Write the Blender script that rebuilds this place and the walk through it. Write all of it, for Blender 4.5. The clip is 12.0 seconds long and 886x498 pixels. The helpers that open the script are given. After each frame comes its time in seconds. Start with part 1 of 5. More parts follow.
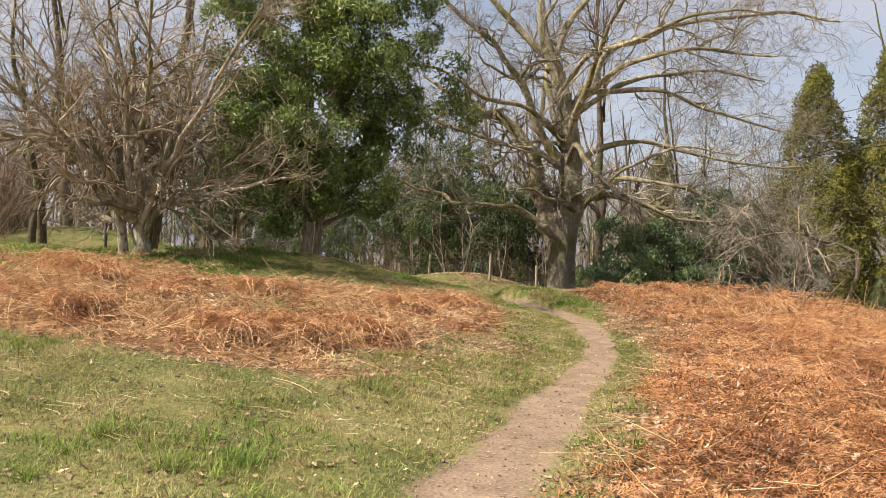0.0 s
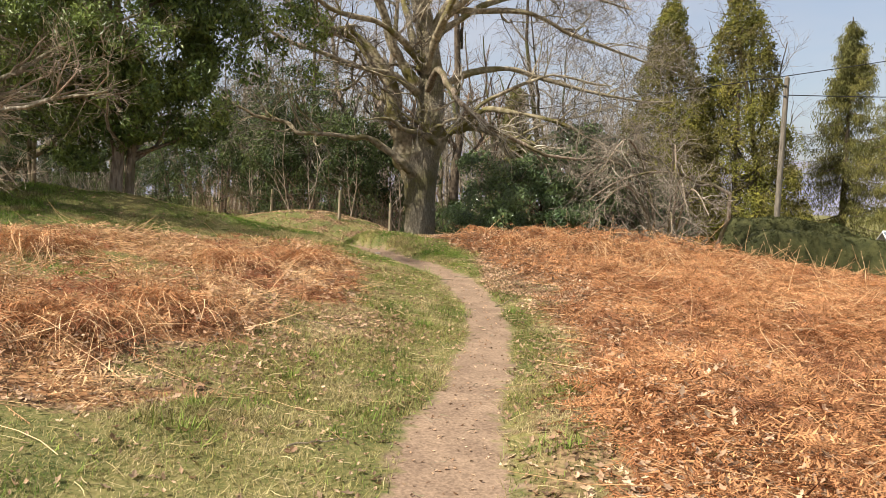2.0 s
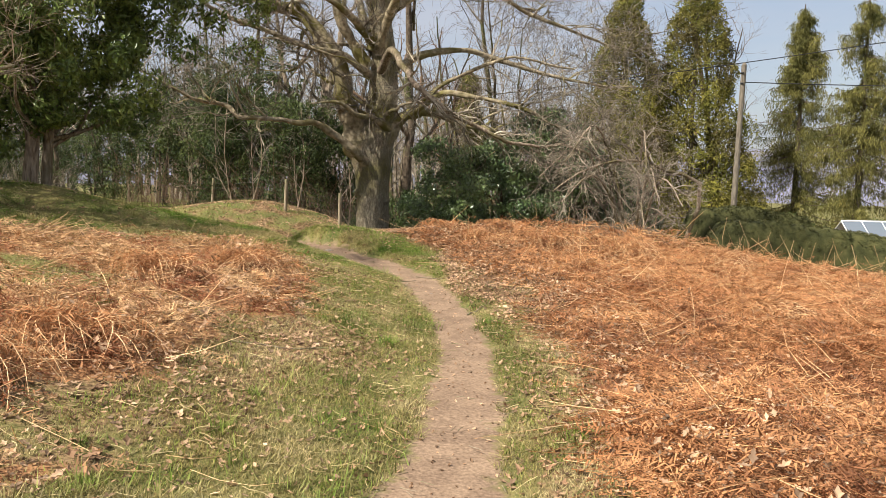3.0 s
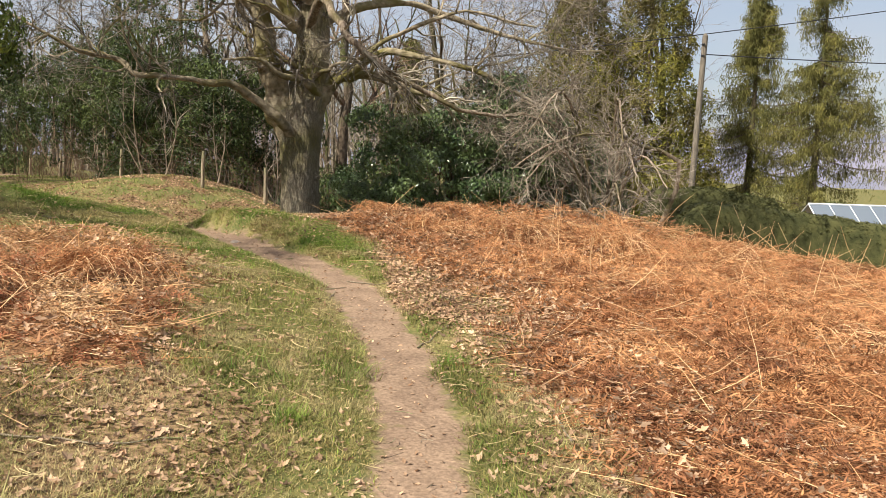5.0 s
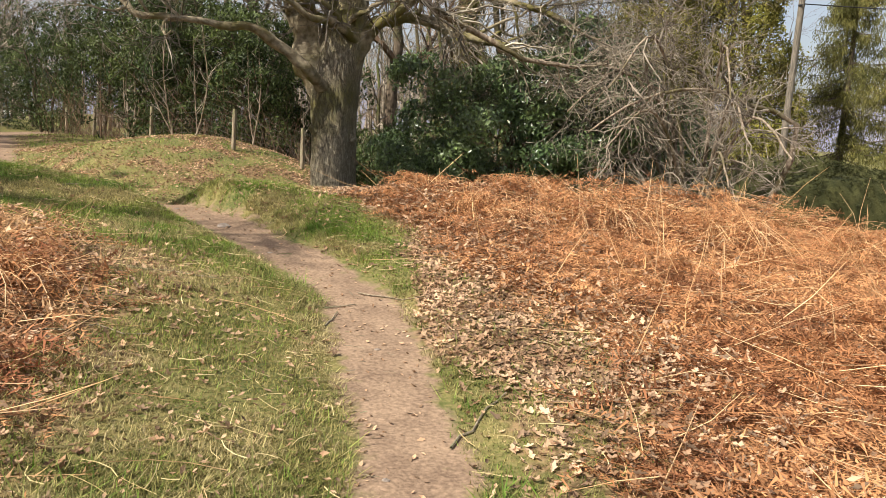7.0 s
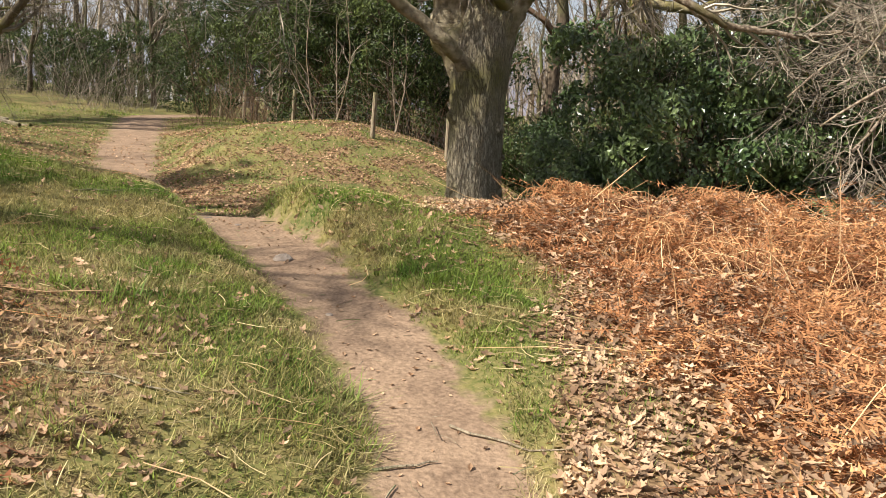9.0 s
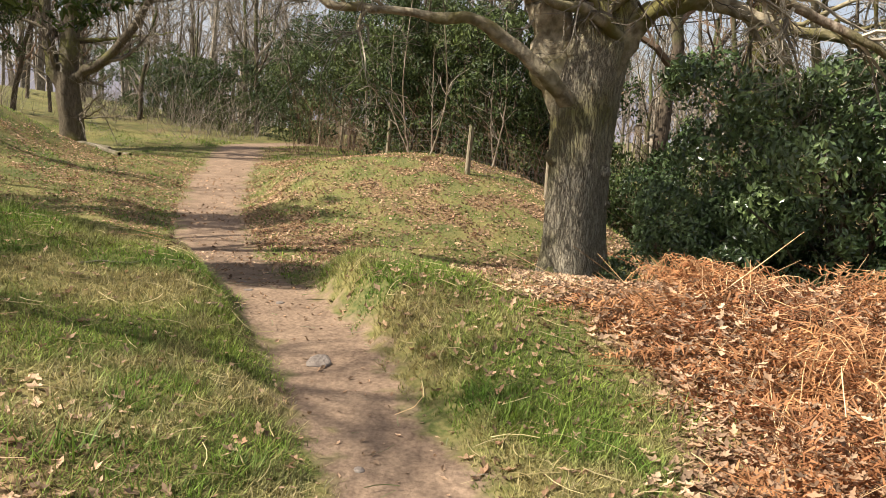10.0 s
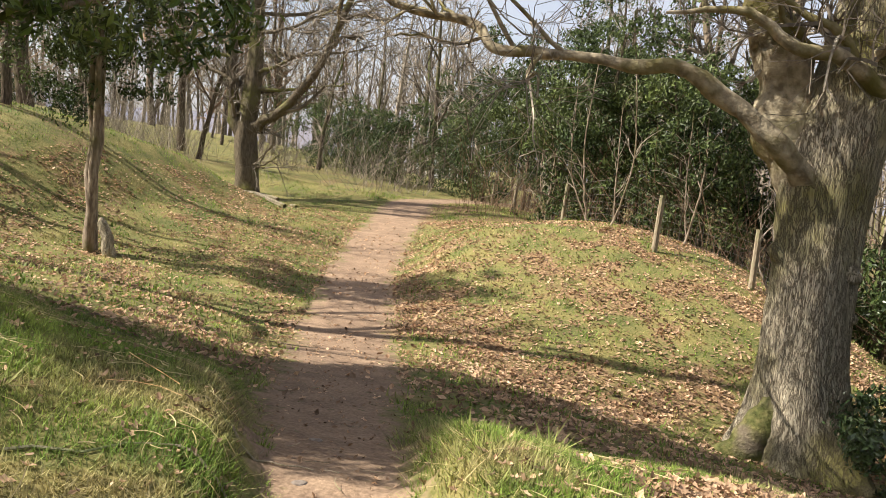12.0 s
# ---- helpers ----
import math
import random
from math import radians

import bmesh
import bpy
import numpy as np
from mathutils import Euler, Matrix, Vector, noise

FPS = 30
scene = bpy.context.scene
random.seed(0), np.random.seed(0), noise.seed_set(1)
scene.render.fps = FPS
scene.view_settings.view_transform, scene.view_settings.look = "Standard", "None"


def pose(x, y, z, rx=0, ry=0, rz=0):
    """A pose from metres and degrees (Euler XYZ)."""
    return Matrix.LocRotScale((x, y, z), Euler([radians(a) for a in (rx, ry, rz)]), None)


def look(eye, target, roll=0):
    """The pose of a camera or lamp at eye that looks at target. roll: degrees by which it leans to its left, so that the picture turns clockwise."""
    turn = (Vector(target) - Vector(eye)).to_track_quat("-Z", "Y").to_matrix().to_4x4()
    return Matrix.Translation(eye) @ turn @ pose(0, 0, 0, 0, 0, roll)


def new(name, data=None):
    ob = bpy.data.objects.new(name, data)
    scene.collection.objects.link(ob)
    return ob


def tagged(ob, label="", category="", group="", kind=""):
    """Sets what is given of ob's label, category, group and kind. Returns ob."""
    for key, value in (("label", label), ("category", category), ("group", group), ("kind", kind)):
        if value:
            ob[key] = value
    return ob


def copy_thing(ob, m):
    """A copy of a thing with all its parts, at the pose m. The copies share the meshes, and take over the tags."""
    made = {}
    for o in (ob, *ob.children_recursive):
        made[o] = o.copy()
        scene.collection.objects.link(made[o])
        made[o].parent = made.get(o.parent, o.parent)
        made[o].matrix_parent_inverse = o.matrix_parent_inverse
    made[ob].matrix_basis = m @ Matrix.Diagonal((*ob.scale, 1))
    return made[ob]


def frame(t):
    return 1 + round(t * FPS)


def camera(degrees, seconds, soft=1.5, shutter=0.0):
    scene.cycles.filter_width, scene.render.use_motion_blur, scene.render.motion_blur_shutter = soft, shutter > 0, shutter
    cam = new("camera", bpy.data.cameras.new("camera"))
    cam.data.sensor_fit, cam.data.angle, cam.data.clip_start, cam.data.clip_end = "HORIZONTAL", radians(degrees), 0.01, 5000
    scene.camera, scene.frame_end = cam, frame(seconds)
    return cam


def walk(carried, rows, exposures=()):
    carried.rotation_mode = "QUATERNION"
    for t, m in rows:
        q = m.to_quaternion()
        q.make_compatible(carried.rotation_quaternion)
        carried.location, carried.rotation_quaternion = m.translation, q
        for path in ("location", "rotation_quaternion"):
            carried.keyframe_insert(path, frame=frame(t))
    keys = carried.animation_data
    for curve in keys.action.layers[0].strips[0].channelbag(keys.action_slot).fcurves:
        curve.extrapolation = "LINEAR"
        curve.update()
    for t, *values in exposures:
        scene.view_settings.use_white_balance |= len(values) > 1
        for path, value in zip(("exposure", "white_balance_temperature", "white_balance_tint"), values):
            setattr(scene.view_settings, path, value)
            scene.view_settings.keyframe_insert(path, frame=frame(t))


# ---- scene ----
cam = camera(57.9, 12.0, soft=0.5)
METRES, EYE, TILT, LEAN, TURN = 16.3, 1.5, 4.0, 3.0, 0.0
ROWS = [
    (0.0, 0.0, 0.0, 0.0, 0.24, -3.44, -4.02),
    (0.5, -0.0013, 0.0424, -0.0, -5.99, -5.49, -4.55),
    (1.0, -0.0008, 0.0828, -0.0012, -9.33, -6.88, -4.98),
    (1.5, -0.0015, 0.1229, -0.0001, -9.81, -7.36, -5.07),
    (2.0, -0.0002, 0.1645, -0.0012, -10.76, -7.41, -5.09),
    (2.5, 0.0036, 0.2068, -0.0015, -12.26, -7.68, -5.24),
    (3.0, 0.0054, 0.2492, -0.0046, -14.5, -7.93, -5.27),
    (3.5, 0.0115, 0.2931, -0.0072, -16.71, -8.29, -5.45),
    (5.5, 0.0639, 0.4589, -0.0186, -18.77, -9.76, -6.31),
    (6.0, 0.077, 0.5002, -0.0209, -17.8, -10.6, -6.42),
    (6.5, 0.0912, 0.5391, -0.0238, -16.41, -11.39, -6.52),
    (8.5, 0.1396, 0.7045, -0.0356, -6.3, -14.44, -6.34),
    (9.0, 0.1469, 0.7483, -0.0374, -2.95, -14.5, -6.39),
    (9.5, 0.1545, 0.7914, -0.0359, 0.68, -14.17, -6.26),
    (10.0, 0.155, 0.832, -0.0319, 4.44, -13.52, -6.24),
    (10.5, 0.1561, 0.8677, -0.0281, 8.18, -12.67, -6.32),
    (11.0, 0.1537, 0.9027, -0.0261, 11.56, -11.93, -6.55),
    (11.5, 0.1492, 0.9377, -0.0286, 14.75, -11.19, -6.95),
    (12.0, 0.1402, 0.9745, -0.0314, 17.51, -11.27, -7.27),
]
walk(cam, [(t, pose(0, 0, EYE, TILT, LEAN, TURN) @ pose(METRES * x, METRES * y, METRES * z, 90 + pitch, roll, yaw)) for t, x, y, z, yaw, pitch, roll in ROWS],
     exposures=[(0.0, 0.84), (2.0, 0.80), (3.5, 0.76), (8.5, 0.79), (10.5, 0.96), (12.0, 1.14)])


# ---- world and light ----
SUN_AZ, SUN_EL = radians(250.0), radians(46.0)
world = bpy.data.worlds.new("sky")
scene.world = world
world.use_nodes = True
wn, wl = world.node_tree.nodes, world.node_tree.links
sky = wn.new("ShaderNodeTexSky")
sky.sky_type, sky.sun_disc = "NISHITA", False
sky.sun_elevation, sky.sun_rotation = SUN_EL, SUN_AZ
sky.air_density, sky.dust_density, sky.ozone_density = 1.0, 2.5, 1.0
cloud = wn.new("ShaderNodeTexNoise")
cloud.inputs["Scale"].default_value, cloud.inputs["Detail"].default_value = 2.6, 7
stretch_sky = wn.new("ShaderNodeMapping")
stretch_sky.inputs["Scale"].default_value = (1.0, 1.0, 3.5)
sky_co = wn.new("ShaderNodeTexCoord")
wl.new(sky_co.outputs["Generated"], stretch_sky.inputs["Vector"])
wl.new(stretch_sky.outputs[0], cloud.inputs["Vector"])
veil = wn.new("ShaderNodeMapRange")
veil.inputs["From Min"].default_value, veil.inputs["From Max"].default_value = 0.35, 0.7
veil.inputs["To Min"].default_value, veil.inputs["To Max"].default_value = 0.35, 0.8
wl.new(cloud.outputs["Fac"], veil.inputs["Value"])
haze = wn.new("ShaderNodeMix")
haze.data_type = "RGBA"
haze.inputs[7].default_value = (4.5, 4.45, 4.8, 1)
wl.new(veil.outputs[0], haze.inputs[0])
wl.new(sky.outputs[0], haze.inputs[6])
wl.new(haze.outputs[2], wn["Background"].inputs[0])
wn["Background"].inputs[1].default_value = 0.088
to_sun = Vector((math.sin(SUN_AZ) * math.cos(SUN_EL), math.cos(SUN_AZ) * math.cos(SUN_EL), math.sin(SUN_EL)))
sun = new("sun", bpy.data.lights.new("sun", "SUN"))
sun.data.energy, sun.data.angle, sun.data.color = 5.0, radians(0.6), (1.0, 0.93, 0.82)
sun.matrix_world = look(to_sun * 60, (0, 0, 0))

rng = np.random.default_rng(7)


# ---- materials ----
def mat(name, c1, c2, scale=6.0, rough=0.85, bump=0.3, fine=40.0, island=0.0, gloss=0.3, leaf=0.0, c3=None, patch=0.7, stretch=None, fissure=0.0):
    m = bpy.data.materials.new(name)
    m.use_nodes = True
    n, l = m.node_tree.nodes, m.node_tree.links
    bs = n["Principled BSDF"]
    bs.inputs["Roughness"].default_value = rough
    bs.inputs["Specular IOR Level"].default_value = gloss
    co = n.new("ShaderNodeTexCoord")
    src = co.outputs["Object"]
    if stretch:
        mp = n.new("ShaderNodeMapping")
        mp.inputs["Scale"].default_value = stretch
        l.new(src, mp.inputs["Vector"])
        src = mp.outputs[0]
    a = n.new("ShaderNodeTexNoise")
    a.inputs["Scale"].default_value, a.inputs["Detail"].default_value = scale, 5
    l.new(src, a.inputs["Vector"])
    ramp = n.new("ShaderNodeMapRange")
    ramp.inputs["From Min"].default_value, ramp.inputs["From Max"].default_value = 0.35, 0.65
    l.new(a.outputs["Fac"], ramp.inputs["Value"])
    mix = n.new("ShaderNodeMix")
    mix.data_type = "RGBA"
    mix.inputs[6].default_value, mix.inputs[7].default_value = (*c1, 1), (*c2, 1)
    l.new(ramp.outputs[0], mix.inputs[0])
    out = mix.outputs[2]
    if c3:
        b = n.new("ShaderNodeTexNoise")
        b.inputs["Scale"].default_value, b.inputs["Detail"].default_value = patch, 4
        l.new(co.outputs["Object"], b.inputs["Vector"])
        r2 = n.new("ShaderNodeMapRange")
        r2.inputs["From Min"].default_value, r2.inputs["From Max"].default_value = 0.48, 0.62
        l.new(b.outputs["Fac"], r2.inputs["Value"])
        m2 = n.new("ShaderNodeMix")
        m2.data_type = "RGBA"
        m2.inputs[7].default_value = (*c3, 1)
        l.new(out, m2.inputs[6])
        l.new(r2.outputs[0], m2.inputs[0])
        out = m2.outputs[2]
    if island:
        g = n.new("ShaderNodeNewGeometry")
        hs = n.new("ShaderNodeHueSaturation")
        v = n.new("ShaderNodeMapRange")
        v.inputs["To Min"].default_value, v.inputs["To Max"].default_value = 1 - island, 1 + island
        l.new(g.outputs["Random Per Island"], v.inputs["Value"])
        l.new(v.outputs[0], hs.inputs["Value"])
        l.new(out, hs.inputs["Color"])
        out = hs.outputs[0]
    l.new(out, bs.inputs["Base Color"])
    if bump:
        f = n.new("ShaderNodeTexNoise")
        f.inputs["Scale"].default_value, f.inputs["Detail"].default_value = fine, 6
        l.new(src, f.inputs["Vector"])
        bp = n.new("ShaderNodeBump")
        bp.inputs["Strength"].default_value, bp.inputs["Distance"].default_value = bump, 0.03
        tall = f.outputs["Fac"]
        if fissure:
            warp = n.new("ShaderNodeMix")
            warp.data_type = "VECTOR"
            warp.inputs[0].default_value = 0.3
            l.new(src, warp.inputs[4])
            l.new(f.outputs["Color"], warp.inputs[5])
            vo = n.new("ShaderNodeTexVoronoi")
            vo.feature = "DISTANCE_TO_EDGE"
            vo.inputs["Scale"].default_value = fissure
            l.new(warp.outputs[1], vo.inputs["Vector"])
            vr = n.new("ShaderNodeMapRange")
            vr.inputs["From Max"].default_value = 0.11
            l.new(vo.outputs["Distance"], vr.inputs["Value"])
            ad = n.new("ShaderNodeMath")
            ad.operation = "ADD"
            l.new(vr.outputs[0], ad.inputs[0])
            l.new(tall, ad.inputs[1])
            tall = ad.outputs[0]
            dk = n.new("ShaderNodeMix")
            dk.data_type = "RGBA"
            dk.inputs[6].default_value = (0.19, 0.155, 0.11, 1)
            l.new(vr.outputs[0], dk.inputs[0])
            l.new(out, dk.inputs[7])
            out = dk.outputs[2]
            l.new(out, bs.inputs["Base Color"])
        l.new(tall, bp.inputs["Height"])
        l.new(bp.outputs[0], bs.inputs["Normal"])
    if leaf:
        t = n.new("ShaderNodeBsdfTranslucent")
        l.new(out, t.inputs["Color"])
        ms = n.new("ShaderNodeMixShader")
        ms.inputs[0].default_value = leaf
        l.new(bs.outputs[0], ms.inputs[1])
        l.new(t.outputs[0], ms.inputs[2])
        l.new(ms.outputs[0], n["Material Output"].inputs["Surface"])
    return m


BARK = mat("oak_bark", (0.33, 0.28, 0.195), (0.55, 0.475, 0.35), 13, 0.95, 0.85, 20, gloss=0.1, c3=(0.25, 0.225, 0.085), patch=0.8, stretch=(3.2, 3.2, 0.5), fissure=8.0)
LIMB = mat("oak_limb_bark", (0.18, 0.145, 0.095), (0.48, 0.405, 0.28), 9, 0.95, 0.6, 30, gloss=0.1, c3=(0.17, 0.15, 0.055), patch=1.3)
MOSS = mat("mossy_bark", (0.085, 0.095, 0.03), (0.19, 0.175, 0.07), 12, 0.95, 1.0, 30, gloss=0.1, c3=(0.16, 0.13, 0.09), patch=2.5)
BARK_DARK = mat("dark_bark", (0.06, 0.045, 0.032), (0.16, 0.125, 0.09), 8, 0.95, 0.8, 22, gloss=0.1, c3=(0.09, 0.10, 0.035), patch=0.8, stretch=(3, 3, 0.8))
BARK_MOSSY = mat("mossy_oak_bark", (0.10, 0.08, 0.055), (0.24, 0.195, 0.135), 8, 0.95, 0.8, 22, gloss=0.1, c3=(0.20, 0.20, 0.055), patch=0.7, stretch=(3, 3, 0.8), fissure=9.0)
BARK_PALE = mat("pale_bark", (0.15, 0.11, 0.08), (0.38, 0.31, 0.23), 7, 0.9, 0.7, 25, gloss=0.1, c3=(0.14, 0.12, 0.06), patch=1.3, stretch=(3, 3, 0.7))
HAWBARK = mat("hawthorn_bark", (0.17, 0.135, 0.09), (0.54, 0.47, 0.36), 7, 0.9, 0.8, 25, gloss=0.1, c3=(0.16, 0.15, 0.07), patch=1.3, stretch=(3, 3, 0.7))
TWIG = mat("twig_bark", (0.13, 0.105, 0.08), (0.33, 0.285, 0.225), 3, 0.9, 0, island=0.5, gloss=0.1)
TWIG_PALE = mat("lichen_twig_bark", (0.17, 0.145, 0.105), (0.42, 0.37, 0.28), 3, 0.9, 0, island=0.55, gloss=0.1)
# lighter, warmer copy of the twig bark; sunlight is put into its colour
TWIG_WARM = mat("sunlit_twig_bark", (0.19, 0.145, 0.095), (0.42, 0.345, 0.25), 3, 0.9, 0, island=0.5, gloss=0.1)
TWIG_RED = mat("brown_twig_bark", (0.12, 0.08, 0.052), (0.24, 0.16, 0.105), 3, 0.9, 0, island=0.35, gloss=0.1)
HOLLY = mat("holly_leaf", (0.055, 0.095, 0.032), (0.14, 0.19, 0.068), 1.2, 0.3, 0, island=0.6, gloss=0.6, leaf=0.08)
EVERGREEN = mat("evergreen_leaf", (0.075, 0.118, 0.024), (0.22, 0.27, 0.066), 0.9, 0.42, 0, island=0.6, gloss=0.4, leaf=0.18)
UNDER = mat("understorey_leaf", (0.030, 0.050, 0.014), (0.090, 0.115, 0.032), 0.6, 0.5, 0, island=0.65, gloss=0.25, leaf=0.15)
CYPRESS = mat("golden_cypress_leaf", (0.11, 0.115, 0.022), (0.27, 0.24, 0.045), 1.0, 0.75, 0, island=0.45, gloss=0.2, leaf=0.15, c3=(0.12, 0.10, 0.035), patch=0.5)
SPRUCE = mat("spruce_needle", (0.085, 0.088, 0.026), (0.21, 0.19, 0.055), 1.0, 0.75, 0, island=0.45, gloss=0.2, leaf=0.12)
HEDGE = mat("clipped_hedge", (0.05, 0.055, 0.02), (0.11, 0.11, 0.04), 3.0, 0.8, 1.0, 30, island=0.3, gloss=0.2, leaf=0.1)
GRASS = mat("grass_blade", (0.10, 0.175, 0.024), (0.235, 0.295, 0.055), 1.4, 0.6, 0, island=0.6, gloss=0.25, leaf=0.3, c3=(0.34, 0.29, 0.125), patch=1.6)
DRY_GRASS = mat("dry_grass_blade", (0.165, 0.165, 0.045), (0.33, 0.275, 0.105), 1.4, 0.6, 0, island=0.6, gloss=0.25, leaf=0.3, c3=(0.40, 0.33, 0.165), patch=1.6)
STRAW = mat("straw_blade", (0.40, 0.32, 0.15), (0.62, 0.52, 0.28), 1.5, 0.7, 0, island=0.35, gloss=0.2, leaf=0.2)
BRACKEN = mat("dead_bracken", (0.36, 0.163, 0.07), (0.54, 0.285, 0.13), 0.9, 0.75, 0, island=0.5, gloss=0.2, leaf=0.25, c3=(0.26, 0.115, 0.055), patch=1.4)
BRACKEN_PALE = mat("pale_dead_bracken", (0.38, 0.215, 0.10), (0.58, 0.385, 0.205), 0.9, 0.75, 0, island=0.5, gloss=0.2, leaf=0.25, c3=(0.27, 0.105, 0.05), patch=1.4)
STALK = mat("bracken_stalk", (0.50, 0.29, 0.13), (0.70, 0.48, 0.26), 1.2, 0.6, 0, island=0.4, gloss=0.3)
OAKLEAF = mat("fallen_oak_leaf", (0.26, 0.155, 0.088), (0.52, 0.36, 0.23), 2.0, 0.7, 0, island=0.65, gloss=0.25, leaf=0.2)
STONE = mat("stone", (0.17, 0.135, 0.11), (0.30, 0.25, 0.205), 12, 0.85, 0.6, 50)
WOOD = mat("weathered_wood", (0.19, 0.15, 0.10), (0.36, 0.30, 0.21), 9, 0.9, 0.6, 30, c3=(0.17, 0.19, 0.08), patch=2, stretch=(4, 4, 0.6))
POLEWOOD = mat("pole_wood", (0.11, 0.095, 0.072), (0.22, 0.19, 0.15), 6, 0.9, 0.5, 30, stretch=(6, 6, 0.4))
WIRE = mat("rusted_wire", (0.12, 0.105, 0.09), (0.20, 0.18, 0.16), 20, 0.5, 0)
CABLE = mat("black_cable", (0.02, 0.02, 0.02), (0.035, 0.035, 0.035), 5, 0.6, 0)
ALU = mat("greenhouse_frame_metal", (0.62, 0.64, 0.66), (0.8, 0.82, 0.84), 5, 0.4, 0, gloss=0.5)
# pale blue-grey tones carry the haze of distance in the colour
HILL = mat("far_hill_hazed", (0.14, 0.15, 0.19), (0.22, 0.22, 0.27), 0.01, 1.0, 0, gloss=0.0, c3=(0.18, 0.17, 0.19), patch=0.004)
RENDER_WALL = mat("white_render_wall", (0.72, 0.74, 0.78), (0.82, 0.83, 0.85), 1.5, 0.9, 0.1)
SLATE = mat("slate_roof", (0.22, 0.24, 0.28), (0.34, 0.36, 0.40), 3, 0.7, 0.3)
GLASS = bpy.data.materials.new("greenhouse_glass")
GLASS.use_nodes = True
gb = GLASS.node_tree.nodes["Principled BSDF"]
gb.inputs["Base Color"].default_value = (0.15, 0.18, 0.21, 1)
gb.inputs["Roughness"].default_value = 0.22
gb.inputs["Specular IOR Level"].default_value = 0.3
gb.inputs["Transmission Weight"].default_value = 0.2


def ground_material():
    m = bpy.data.materials.new("heath_ground")
    m.use_nodes = True
    n, l = m.node_tree.nodes, m.node_tree.links
    bs = n["Principled BSDF"]
    bs.inputs["Roughness"].default_value, bs.inputs["Specular IOR Level"].default_value = 0.95, 0.15
    co = n.new("ShaderNodeTexCoord")

    def noise_mix(c1, c2, scale, lo=0.35, hi=0.65, detail=6):
        a = n.new("ShaderNodeTexNoise")
        a.inputs["Scale"].default_value, a.inputs["Detail"].default_value = scale, detail
        l.new(co.outputs["Object"], a.inputs["Vector"])
        r = n.new("ShaderNodeMapRange")
        r.inputs["From Min"].default_value, r.inputs["From Max"].default_value = lo, hi
        l.new(a.outputs["Fac"], r.inputs["Value"])
        x = n.new("ShaderNodeMix")
        x.data_type = "RGBA"
        x.inputs[6].default_value, x.inputs[7].default_value = (*c1, 1), (*c2, 1)
        l.new(r.outputs[0], x.inputs[0])
        return x.outputs[2]

    def blend(a, d, fac):
        x = n.new("ShaderNodeMix")
        x.data_type = "RGBA"
        x.inputs[0].default_value = fac
        l.new(a, x.inputs[6])
        l.new(d, x.inputs[7])
        return x.outputs[2]

    def over(low, high, attr):
        at = n.new("ShaderNodeAttribute")
        at.attribute_name = attr
        a = n.new("ShaderNodeTexNoise")
        a.inputs["Scale"].default_value, a.inputs["Detail"].default_value = 9.0, 6
        l.new(co.outputs["Object"], a.inputs["Vector"])
        s = n.new("ShaderNodeMath")
        s.operation = "ADD"
        l.new(at.outputs["Fac"], s.inputs[0])
        l.new(a.outputs["Fac"], s.inputs[1])
        r = n.new("ShaderNodeMapRange")
        r.inputs["From Min"].default_value, r.inputs["From Max"].default_value = 0.85, 1.15
        l.new(s.outputs[0], r.inputs["Value"])
        x = n.new("ShaderNodeMix")
        x.data_type = "RGBA"
        l.new(r.outputs[0], x.inputs[0])
        l.new(low, x.inputs[6])
        l.new(high, x.inputs[7])
        return x.outputs[2]

    turf = blend(noise_mix((0.062, 0.105, 0.022), (0.23, 0.215, 0.065), 1.6), noise_mix((0.055, 0.055, 0.02), (0.27, 0.195, 0.095), 30, 0.35, 0.65), 0.5)
    litter = noise_mix((0.11, 0.068, 0.036), (0.31, 0.205, 0.11), 22, 0.4, 0.6)
    brown = noise_mix((0.19, 0.095, 0.045), (0.40, 0.22, 0.105), 12)
    soil = blend(noise_mix((0.165, 0.11, 0.072), (0.315, 0.22, 0.143), 3.5), noise_mix((0.09, 0.058, 0.04), (0.40, 0.28, 0.19), 45, 0.3, 0.7), 0.45)
    c = over(turf, litter, "litter")
    c = over(c, brown, "fern")
    c = over(c, soil, "soil")
    l.new(c, bs.inputs["Base Color"])
    f = n.new("ShaderNodeTexNoise")
    f.inputs["Scale"].default_value, f.inputs["Detail"].default_value = 26, 9
    l.new(co.outputs["Object"], f.inputs["Vector"])
    bp = n.new("ShaderNodeBump")
    bp.inputs["Strength"].default_value, bp.inputs["Distance"].default_value = 0.45, 0.03
    l.new(f.outputs["Fac"], bp.inputs["Height"])
    l.new(bp.outputs[0], bs.inputs["Normal"])
    return m


GROUND = ground_material()


# ---- mesh helpers ----
def mesh(name, verts, faces, material, parent=None, label="", smooth=False):
    """One mesh object from vertex rows and face rows of equal length."""
    verts, faces = np.asarray(verts, np.float32), np.asarray(faces, np.int32)
    me = bpy.data.meshes.new(name)
    k = faces.shape[1]
    me.vertices.add(len(verts))
    me.vertices.foreach_set("co", verts.ravel())
    me.loops.add(faces.size)
    me.loops.foreach_set("vertex_index", faces.ravel())
    me.polygons.add(len(faces))
    me.polygons.foreach_set("loop_start", np.arange(0, faces.size, k, dtype=np.int32))
    me.polygons.foreach_set("use_smooth", np.full(len(faces), smooth))
    me.update(calc_edges=True)
    me.materials.append(material)
    ob = new(name, me)
    if parent:
        ob.parent = parent
    if label:
        ob["label"] = label
    return ob


